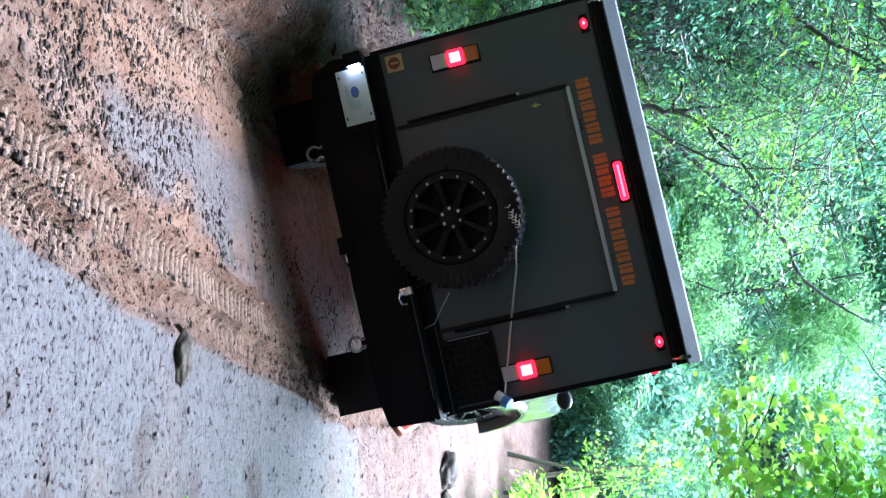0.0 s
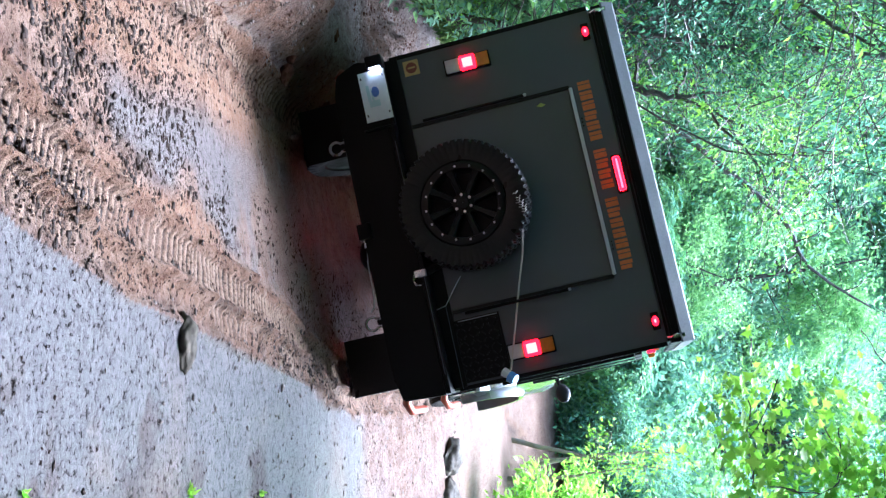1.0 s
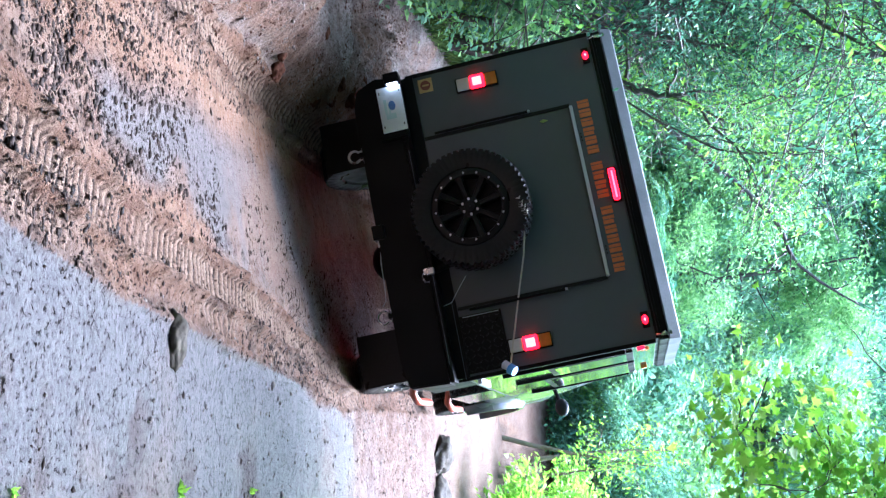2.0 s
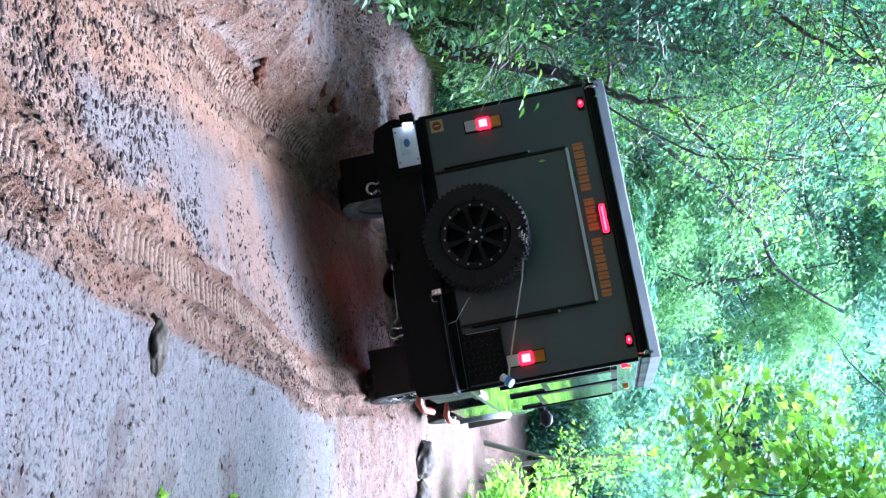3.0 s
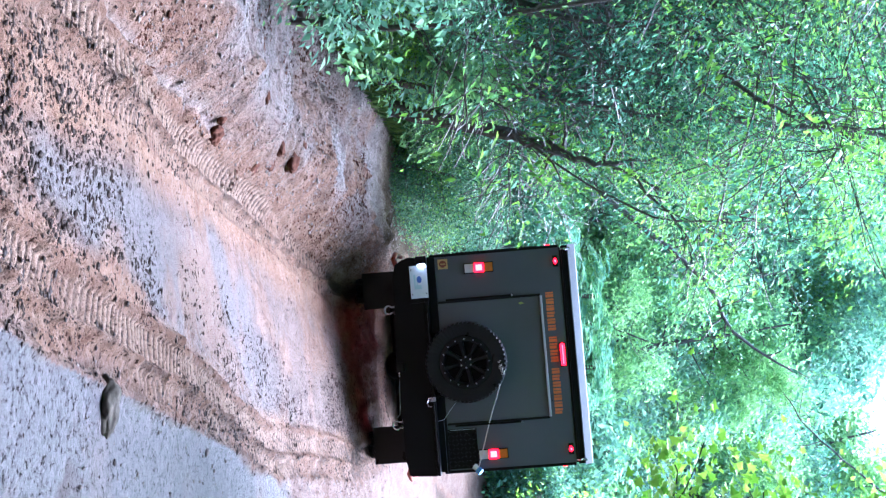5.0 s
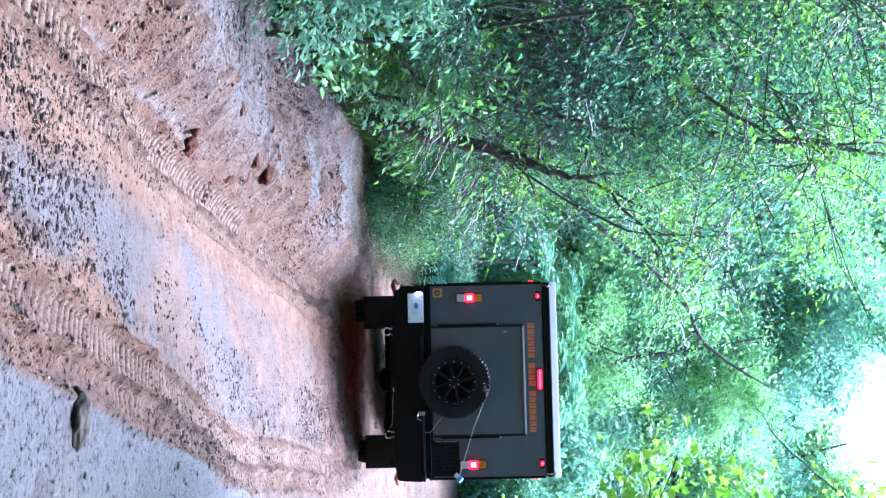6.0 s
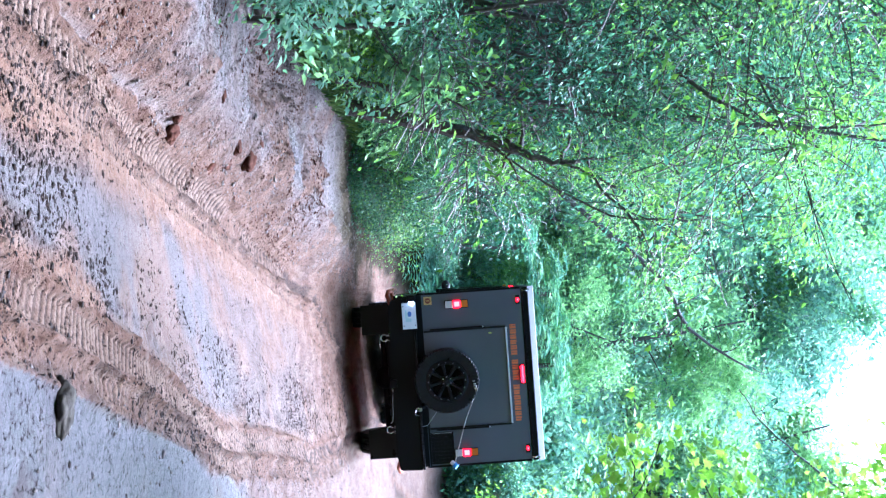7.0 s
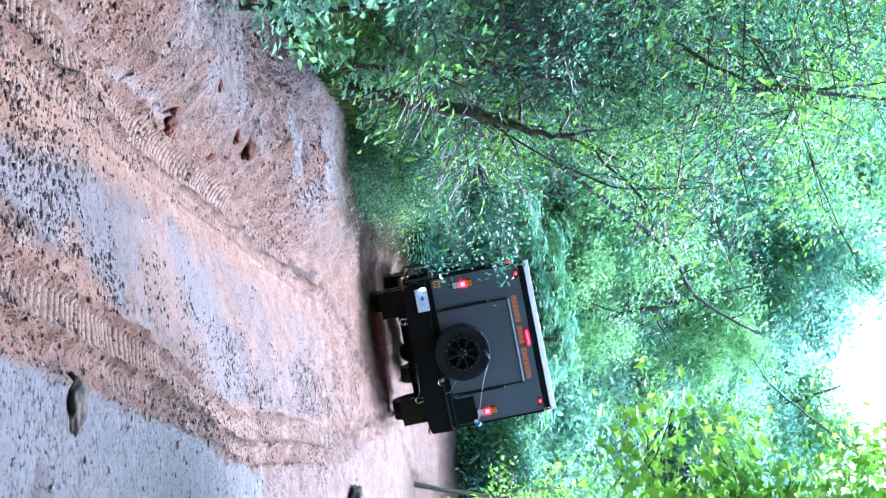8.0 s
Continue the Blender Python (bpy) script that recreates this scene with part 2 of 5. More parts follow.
G_REDHOT = glowing("lit_red_bulb", (1.0, 0.05, 0.035), 1.6)
G_STRIP = glowing("lit_red_strip", (1.0, 0.035, 0.04), 1.2)
G_UNDER = glowing("lit_red_under_lamp", (1.0, 0.004, 0.02), 2.4)
G_WHITE = glowing("lit_number_plate_lamp", (0.90, 0.95, 1.0), 4.0)
WARM = [(0.06, 0.16, 0.02), (0.15, 0.34, 0.035), (0.26, 0.49, 0.06)]
L_HEDGE = leafy("hedge_leaf", [(0.017, 0.06, 0.028), (0.058, 0.17, 0.078), (0.13, 0.30, 0.165)], WARM, 0.34, 0.35, 0.565)
L_BOUGH = leafy("bough_leaf", [(0.014, 0.05, 0.026), (0.045, 0.135, 0.066), (0.10, 0.25, 0.14)], WARM, 0.34, 0.3, 1.2)
L_TREE = leafy("forest_leaf", [(0.022, 0.072, 0.038), (0.075, 0.20, 0.115), (0.17, 0.36, 0.235)], WARM, 0.36, 0.5, 0.555)
# Paled green: the haze of the distance is put into this leaf colour.
L_PALE_HAZE = leafy("pale_haze_leaf", [(0.10, 0.22, 0.14), (0.18, 0.36, 0.23), (0.29, 0.50, 0.33)], [(0.12, 0.26, 0.08), (0.21, 0.41, 0.13), (0.31, 0.54, 0.19)], 0.5, 0.52, 0.54)
L_LIME = leafy("lime_lobed_leaf", [(0.14, 0.34, 0.025), (0.24, 0.50, 0.04), (0.34, 0.60, 0.07)], [(0.17, 0.37, 0.025), (0.29, 0.54, 0.045), (0.40, 0.63, 0.08)], 0.45, 0.55)
L_FERN = leafy("fern_frond_leaf", [(0.09, 0.23, 0.13), (0.17, 0.38, 0.24), (0.30, 0.52, 0.34)], [(0.09, 0.23, 0.10), (0.17, 0.38, 0.16), (0.30, 0.52, 0.22)], 0.4, 0.48)
L_GRASS = leafy("grass_blade", [(0.02, 0.06, 0.02), (0.04, 0.11, 0.035), (0.08, 0.17, 0.05)], [(0.04, 0.09, 0.02), (0.09, 0.15, 0.03), (0.15, 0.2, 0.05)], 0.5, 0.3)


# ---- building helpers ----
def part(name, bm, mat, parent=None, label=""):
    """Links a bmesh as one mesh object under a thing or part."""
    me = bpy.data.meshes.new(name)
    bm.normal_update()
    bm.to_mesh(me)
    bm.free()
    me.materials.append(mat)
    ob = new(name, me)
    if parent is not None:
        ob.parent = parent
    return tagged(ob, label)


def smooth(ob, angle=40):
    me = ob.data
    me.polygons.foreach_set("use_smooth", np.ones(len(me.polygons), bool))
    me.set_sharp_from_angle(angle=radians(angle))
    return ob


def box(bm, x0, x1, y0, y1, z0, z1, bevel=0.0, m=None):
    r = bmesh.ops.create_cube(bm, size=1, matrix=Matrix.LocRotScale(((x0 + x1) / 2, (y0 + y1) / 2, (z0 + z1) / 2), None, (x1 - x0, y1 - y0, z1 - z0)))
    vs = r["verts"]
    if bevel:
        es = list({e for v in vs for e in v.link_edges})
        vs = bmesh.ops.bevel(bm, geom=es, offset=bevel, segments=2, affect="EDGES", profile=0.6)["verts"]
    if m is not None:
        bmesh.ops.transform(bm, matrix=m, verts=list({v for v in bm.verts if v in set(vs)}))
    return bm


def prism(bm, outline, y0, y1, bevel=0.0):
    """An outline in x, z pulled from y0 to y1."""
    a = [bm.verts.new((x, y0, z)) for x, z in outline]
    b = [bm.verts.new((x, y1, z)) for x, z in outline]
    bm.faces.new(a)
    bm.faces.new(b[::-1])
    n = len(a)
    for i in range(n):
        bm.faces.new((a[(i + 1) % n], a[i], b[i], b[(i + 1) % n]))
    bmesh.ops.recalc_face_normals(bm, faces=bm.faces)
    if bevel:
        bmesh.ops.bevel(bm, geom=list(bm.edges), offset=bevel, segments=2, affect="EDGES")
    return bm


def tube(bm, pts, radii, sides=8):
    pts = [Vector(p) for p in pts]
    if not hasattr(radii, "__len__"):
        radii = [radii] * len(pts)
    rings, ref = [], Vector((0.31, 0.22, 0.93))
    for i, p in enumerate(pts):
        d = (pts[min(i + 1, len(pts) - 1)] - pts[max(i - 1, 0)]).normalized()
        u = d.cross(ref)
        u = u.normalized() if u.length > 0.05 else d.cross(Vector((1, 0, 0))).normalized()
        v = d.cross(u)
        rings.append([bm.verts.new(p + radii[i] * (math.cos(k * math.tau / sides) * u + math.sin(k * math.tau / sides) * v)) for k in range(sides)])
    for a, b in zip(rings, rings[1:]):
        for k in range(sides):
            bm.faces.new((a[k], a[(k + 1) % sides], b[(k + 1) % sides], b[k]))
    bm.faces.new(rings[0][::-1])
    bm.faces.new(rings[-1])
    return bm


def lathe(bm, profile, sides=48, axis="Y"):
    """Rings of (radius, along) round the y axis; the profile closes on itself."""
    rings = []
    for r, a in profile:
        rings.append([bm.verts.new((r * math.cos(k * math.tau / sides), a, r * math.sin(k * math.tau / sides))) for k in range(sides)])
    n = len(rings)
    for i in range(n):
        a, b = rings[i], rings[(i + 1) % n]
        for k in range(sides):
            bm.faces.new((a[k], a[(k + 1) % sides], b[(k + 1) % sides], b[k]))
    bmesh.ops.recalc_face_normals(bm, faces=bm.faces)
    return bm


def mesh_from(name, verts, quads, mat, tris=None):
    """A mesh object from numpy arrays of corners and quads (or triangles)."""
    faces = quads if tris is None else tris
    k = faces.shape[1]
    me = bpy.data.meshes.new(name)
    me.vertices.add(len(verts))
    me.vertices.foreach_set("co", np.ascontiguousarray(verts, np.float32).ravel())
    me.loops.add(faces.size)
    me.loops.foreach_set("vertex_index", np.ascontiguousarray(faces, np.int32).ravel())
    me.polygons.add(len(faces))
    me.polygons.foreach_set("loop_start", np.arange(0, faces.size, k, dtype=np.int32))
    me.update(calc_edges=True)
    me.materials.append(mat)
    return me


# ---- lie of the land ----
def lattice(ix, iy, seed):
    h = (ix.astype(np.int64) * 374761393 + iy.astype(np.int64) * 668265263 + seed * 974634777) & 0x7FFFFFFF
    h = ((h ^ (h >> 13)) * 1274126177) & 0x7FFFFFFF
    return ((h ^ (h >> 16)) & 0xFFFF) / 65535.0


def vnoise(x, y, scale, seed=1):
    x, y = x * scale, y * scale
    ix, iy = np.floor(x), np.floor(y)
    fx, fy = x - ix, y - iy
    fx, fy = fx * fx * (3 - 2 * fx), fy * fy * (3 - 2 * fy)
    a, b = lattice(ix, iy, seed), lattice(ix + 1, iy, seed)
    c, d = lattice(ix, iy + 1, seed), lattice(ix + 1, iy + 1, seed)
    return (a + (b - a) * fx) * (1 - fy) + (c + (d - c) * fx) * fy - 0.5


def fbm(x, y, scale, octaves=4, seed=1):
    s, amp = 0, 1.0
    for i in range(octaves):
        s = s + amp * vnoise(x, y, scale * 2.03 ** i, seed + i)
        amp *= 0.5
    return s


def step(a, b, x):
    t = np.clip((x - a) / (b - a), 0, 1)
    return t * t * (3 - 2 * t)


# wheel lines: y, x of the left line, its height, x of the right line, its height
LINES = np.array([
    (-40, -9.0, 0.0, -7.5, 0.0), (0, -1.9, 0.0, -1.25, 0.0), (2.5, -1.45, 0.0, -0.52, 0.0), (3.85, -1.15, -0.04, -0.08, 0.0),
    (5.0, -0.96, -0.12, 0.20, -0.02), (5.9, -0.84, -0.25, 0.42, -0.05), (6.8, -0.74, -0.40, 0.66, -0.09), (7.75, -0.66, -0.47, 0.92, -0.11),
    (8.6, -0.56, -0.48, 1.04, -0.12), (9.5, -0.44, -0.41, 1.17, -0.09), (10.6, -0.27, -0.35, 1.38, -0.04), (11.3, -0.10, -0.34, 1.53, -0.04),
    (12.6, 0.0, -0.25, 1.58, -0.05), (14.8, 0.10, -0.15, 1.74, -0.07), (16.5, 0.2, -0.15, 1.85, 0.0), (17.6, 0.25, -0.17, 1.88, 0.02),
    (20.5, 0.1, -0.22, 1.7, -0.03), (26, 0.4, 0.0, 2.2, 0.05), (40, 4.0, 0.55, 5.6, 0.6), (90, 30.0, 1.0, 32.0, 1.0)])


def lines_at(y):
    return [np.interp(y, LINES[:, 0], LINES[:, k]) for k in (1, 2, 3, 4)]


# lugged print beside the left wheel line, and the rill of muddy water along it
PRINT_Y = (-40, 0, 3.5, 4.7, 5.9, 6.7, 7.9, 8.8, 10.5, 12.6, 90)
PRINT_X = (-9.0, -1.95, -1.15, -1.0, -0.95, -0.95, -0.85, -0.73, -0.38, -0.06, 30.0)


def land(x, y, fine=True):
    """Height of the ground, and its wet, grey and soil marks; some of the soil mark is painted shade."""
    x, y = np.asarray(x, float), np.asarray(y, float)
    xl, zl, xr, zr = lines_at(y)
    s = (x - xl) / (xr - xl)
    h = zl + (zr - zl) * np.clip(s, -0.1, 1.25) ** 1.0
    left = xl - x
    # bank beside the left wheel line, rising to the hedge
    bank = step(0.15, 0.75, left) * (0.34 * step(4.5, 6.5, y) * (1 - step(12, 15, y)) + 0.05) + 0.25 * step(1.2, 3.0, left) + 1.2 * step(2.6, 7.0, left)
    h = h + bank
    right = x - xr
    h = h + 0.25 * step(1.8, 4.0, right) + 0.9 * step(3.5, 9.0, right)
    h = h + 7.0 * step(36, 70, y) + 3.0 * step(12, 45, np.abs(x - 4)) * step(-5, 30, y) + 0.8 * step(21, 28, y)
    w = 0.18 * fbm(x, y, 0.25, 2, 5) * step(2.0, 4.5, np.abs(x - (xl + xr) / 2))
    h = h + w
    wet = np.zeros_like(x)
    grey = step(0.5, 1.5, left + 1.3 * fbm(x, y, 0.9, 3, 9)) * np.clip(0.45 + 1.5 * fbm(x, y, 1.3, 3, 4), 0, 1)
    wob = 0.5 * fbm(x, y, 1.3, 3, 12)
    xp = np.interp(y, PRINT_Y, PRINT_X)
    far = step(10.0, 14.0, y)
    # smooth wet film beyond the right line, and between the slick beside the print and the churned edge
    wet = np.maximum(wet, step(0.20, 0.30, right + 0.35 * wob) * (1 - 0.8 * step(7.4, 9.2, y + 1.5 * wob)))
    between = step(0.36, 0.62, x - xp + 0.5 * wob) * (1 - step(-0.24, -0.12, right + 0.3 * wob))
    between = between * step(1.6, 2.6, y + 2 * wob) * (1 - far) * (1 - 0.45 * step(7.5, 9.5, y))
    wet = np.maximum(wet, 0.95 * between)
    soil_shade = np.maximum(step(1.9, 2.5, left + 1.0 * fbm(x, y, 0.8, 3, 3)) * step(3, 5, y), step(1.9, 3.0, right - 0.2 * np.maximum(y - 14, 0) + fbm(x, y, 0.6, 3, 7)) * step(9, 14, y))
    soil_shade = np.maximum(soil_shade, step(2.3, 3.2, left))
    # Bare soil at the hedge foot, with the overhang's shade put into its colour.
    soil_shade = np.maximum(soil_shade, step(0.45, 0.8, left + 0.5 * fbm(x, y, 1.1, 3, 17)) * step(11.6, 12.6, y) * (1 - step(25, 27, y)))
    soil_shade = np.maximum(soil_shade, step(38, 42, y))
    # Unseen ground beside and behind the camera, darkened to cut bounced light.
    soil_shade = np.maximum(soil_shade, np.maximum(step(1.6, 2.4, right + 0.5 * fbm(x, y, 0.9, 3, 19)) * (1 - step(12, 16, y)), 1 - step(-1.0, 1.0, y)))
    wet = wet * (1 - soil_shade)
    churn_shade, crest_light = np.zeros_like(x), np.zeros_like(x)
    film = wet * np.where(right > 0, 1.0, 0.92 - 0.6 * step(-0.05, 0.3, fbm(x, y, 2.2, 4, 18)))
    slick = step(0.10, 0.2, x - xp) * (1 - step(-0.16, -0.10, right)) * step(2.6, 4.0, y + wob) * (1 - far)
    wet = np.maximum(wet, 0.75 * slick)
    if fine:
        onbank = step(0.35, 0.8, left) * (1 - step(12, 16, y))
        film = np.maximum(film, 0.85 * onbank * step(-0.45, 0.15, fbm(x, y, 1.7, 4, 14)))
        wet = np.maximum(wet, 0.9 * onbank * step(-0.3, 0.1, fbm(x, y, 1.7, 3, 14)))
        strips, quiet = [], np.zeros_like(x)
        for xc, w, k, pitch in ((xp, 0.085, 1.0, 0.082), (xp + 0.20, 0.05, 0.5, 0.07), (xr + 0.01, 0.075, 1.0, 0.054), (xr + 0.19, 0.06, 0.7, 0.06)):
            d = (x - xc + 0.03 * vnoise(x, y, 0.9, 70)) / w
            floor_ = (1 - step(0.8, 1.1, np.abs(d))) * k * (1 - step(24, 32, y))
            strips.append((d, floor_, k, pitch))
            quiet = np.maximum(quiet, floor_)
        dry = 1 - wet
        h = h + 0.09 * fbm(x, y, 1.1, 3, 21) * (0.25 + 0.75 * dry)
        rough = (1 - 0.85 * quiet) * (0.12 + 0.88 * dry)
        h = h + 0.060 * fbm(x, y, 5.5, 3, 31) * rough * (1 + 1.0 * onbank) + 0.03 * onbank * fbm(x, y, 13, 3, 33)
        lump = np.maximum(vnoise(x, y, 16, 44) + 0.6 * vnoise(x, y, 33, 45) - 0.10, 0)
        patch = np.clip(0.5 + 1.6 * fbm(x, y, 1.7, 2, 51), 0.05, 1)
        h = h + 0.05 * lump * patch * rough * (1 + 1.5 * onbank) + 0.012 * fbm(x, y, 36, 2, 61) * rough
        for d, floor_, k, pitch in strips:
            berm = np.exp(-((np.abs(d) - 1.4) / 0.3) ** 2) * k
            h = h - 0.014 * floor_ + 0.018 * berm * (0.9 + vnoise(x, y, 5, 71))
            keep = step(-0.25, 0.0, fbm(x, y, 1.3, 2, 73) + (0.28 if k == 1.0 else 0.0))
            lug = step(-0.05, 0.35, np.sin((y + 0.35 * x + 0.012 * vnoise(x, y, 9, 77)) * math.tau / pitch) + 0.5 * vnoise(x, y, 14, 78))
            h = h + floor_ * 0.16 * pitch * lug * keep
            # Groove shade and lit lug tops go into the print's colour marks.
            crest_light = np.maximum(crest_light, floor_ * lug * keep)
            churn_shade = np.maximum(churn_shade, floor_ * (1 - lug) * keep)
            wet = wet * (1 - k * (np.abs(d) < 1.5))
            film = film * (1 - k * (np.abs(d) < 1.5))
        for xc, w in ((xr - 0.23, 0.05), (xr + 0.12, 0.05), (xr + 0.24, 0.05), (xp + 0.12, 0.03), (xp - 0.34, 0.09)):
            band = np.exp(-((x - xc) / w) ** 2)
            churn_shade = np.maximum(churn_shade, 0.8 * band * step(0.0, 0.25, fbm(x, y, 6.5, 3, 75)) * (1 - step(9, 14, y) * 0.6))
            h = h + 0.03 * band * np.maximum(vnoise(x, y, 24, 46) + 0.5 * vnoise(x, y, 50, 47), 0)
        # shallow rill beside the print
        rill = np.exp(-((x - xp + 0.20 + 0.04 * vnoise(x, y, 2.1, 80)) / 0.035) ** 2) * step(4.0, 4.8, y) * (1 - step(7.2, 8.0, y))
        h = h - 0.05 * rill
        wet = np.maximum(wet, rill)
        grey = np.maximum(grey, 0.8 * rill)
    near = step(0.55, 0.85, x + 0.5 * fbm(x, y, 2.2, 3, 91)) * (1 - step(3.7, 4.6, y + fbm(x, y, 1.2, 2, 92)))
    near = np.maximum(near, 0.7 * step(0.62, 0.85, right + 0.4 * fbm(x, y, 1.5, 3, 94)) * step(-0.02, 0.2, fbm(x, y, 2.6, 3, 95)) * (1 - step(5.5, 7.5, y)))
    bare = near * step(-0.2, 0.15, fbm(x, y, 6, 3, 93))
    churn_shade = np.maximum(churn_shade, 0.6 * bare)
    wet = wet * (1 - 0.85 * bare)
    return h, wet, np.clip(grey, 0, 1), np.clip(soil_shade, 0, 1), np.clip(churn_shade, 0, 1), crest_light, film


def height(x, y):
    return float(land(np.array([x]), np.array([y]), False)[0][0])


def spaced(lo, a, b, hi, fine, grow, back=None, far=None):
    """Coordinates: fine steps from a to b, growing steps out to lo and hi."""
    v = list(np.arange(a, b, fine))
    d, p = fine, b
    while p < hi:
        v.append(p)
        d *= far[1] if far and p > far[0] else grow
        p += d
    v.append(hi)
    d, p, w = fine, a, []
    while p > lo:
        d *= back or grow
        p -= d
        w.append(max(p, lo))
    return np.array(sorted(set(w)) + v)


def build_ground():
    xs = spaced(-400, -2.0, 1.1, 400, 0.0125, 1.05)
    ys = spaced(-300, 2.7, 5.2, 600, 0.0092, 1.0045, 1.05, (10.5, 1.03))
    X, Y = np.meshgrid(xs, ys)
    h, wet, grey, soil_shade, churn_shade, crest_light, film = land(X, Y)
    nx, ny = len(xs), len(ys)
    V = np.stack([X.ravel(), Y.ravel(), h.ravel()], 1)
    i = (np.arange(ny - 1)[:, None] * nx + np.arange(nx - 1)[None, :]).ravel()
    me = mesh_from("ground", V, np.stack([i, i + 1, i + nx + 1, i + nx], 1), M_GROUND)
    me.polygons.foreach_set("use_smooth", np.ones(len(me.polygons), bool))
    for name, val in (("wet", wet), ("grey", grey), ("soil_shade", soil_shade), ("churn_shade", churn_shade), ("film", film), ("crest_light", crest_light * (1 - step(8, 13, Y)))):
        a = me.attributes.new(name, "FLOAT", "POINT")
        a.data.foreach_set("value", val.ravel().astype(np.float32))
    return tagged(new("ground", me), "wet rutted red clay track with tyre marks", "ground", kind="structure")


build_ground()


# ---- plants ----
def leaf_mesh(name, pos, way, size, mat, rng, aspect=0.42, fold=0.25, droop=0.3):
    """Many small folded leaves: each a pointed pair of faces along its own way."""
    n = len(pos)
    d = way + rng.normal(0, 0.55, (n, 3))
    d[:, 2] -= droop
    d /= np.linalg.norm(d, axis=1)[:, None] + 1e-9
    up = np.array([0, 0, 1.0]) + rng.normal(0, 0.5, (n, 3))
    s = np.cross(d, up)
    s /= np.linalg.norm(s, axis=1)[:, None] + 1e-9
    u = np.cross(s, d)
    L = (size * rng.uniform(0.55, 1.35, n))[:, None]
    a = pos
    mid = pos + d * L * 0.45
    lf = mid + s * L * aspect * 0.5 + u * L * fold * 0.4
    rt = mid - s * L * aspect * 0.5 + u * L * fold * 0.4
    tip = pos + d * L - u * L * 0.12
    V = np.stack([a, lf, tip, rt], 1).reshape(-1, 3)
    b = np.arange(n)[:, None] * 4
    T = np.concatenate([b + [0, 2, 1], b + [0, 3, 2]], 1).reshape(-1, 3)
    return mesh_from(name, V, None, mat, T)


STAR = [(0, 0), (0.30, -0.12), (0.22, 0.18), (0.50, 0.30), (0.26, 0.48), (0.20, 0.62), (0.0, 1.0)]


def star_leaves(name, pos, way, size, mat, rng):
    """Lobed leaves with five points, slightly folded along the rib."""
    half = np.array(STAR)
    out = np.concatenate([half, (half[1:-1] * [-1, 1])[::-1]])
    n, k = len(pos), len(out)
    d = way + rng.normal(0, 0.5, (n, 3))
    d[:, 2] -= 0.25
    d /= np.linalg.norm(d, axis=1)[:, None]
    up = np.array([0, -0.5, 0.8]) + rng.normal(0, 0.45, (n, 3))
    s = np.cross(d, up)
    s /= np.linalg.norm(s, axis=1)[:, None]
    u = np.cross(s, d)
    L = (size * rng.uniform(0.5, 1.25, n))[:, None, None]
    V = pos[:, None, :] + L * (out[None, :, 1:2] * d[:, None] + out[None, :, 0:1] * s[:, None] + 0.3 * np.abs(out[None, :, 0:1]) * u[:, None])
    mid = pos[:, None, :] + L * 0.4 * d[:, None]
    V = np.concatenate([V, mid], 1).reshape(-1, 3)
    b = np.arange(n)[:, None] * (k + 1)
    T = np.concatenate([b + [i, (i + 1) % k, k] for i in range(k)], 1).reshape(-1, 3)
    return mesh_from(name, V, None, mat, T)


def wander(rng, p, d, length, n, bend, lift=0.0):
    """A crooked line of points."""
    pts, p, d = [Vector(p)], Vector(p), Vector(d).normalized()
    for i in range(n):
        d = (d + Vector(rng.normal(0, bend, 3)) + Vector((0, 0, lift))).normalized()
        p = p + d * (length / n)
        pts.append(p.copy())
    return pts


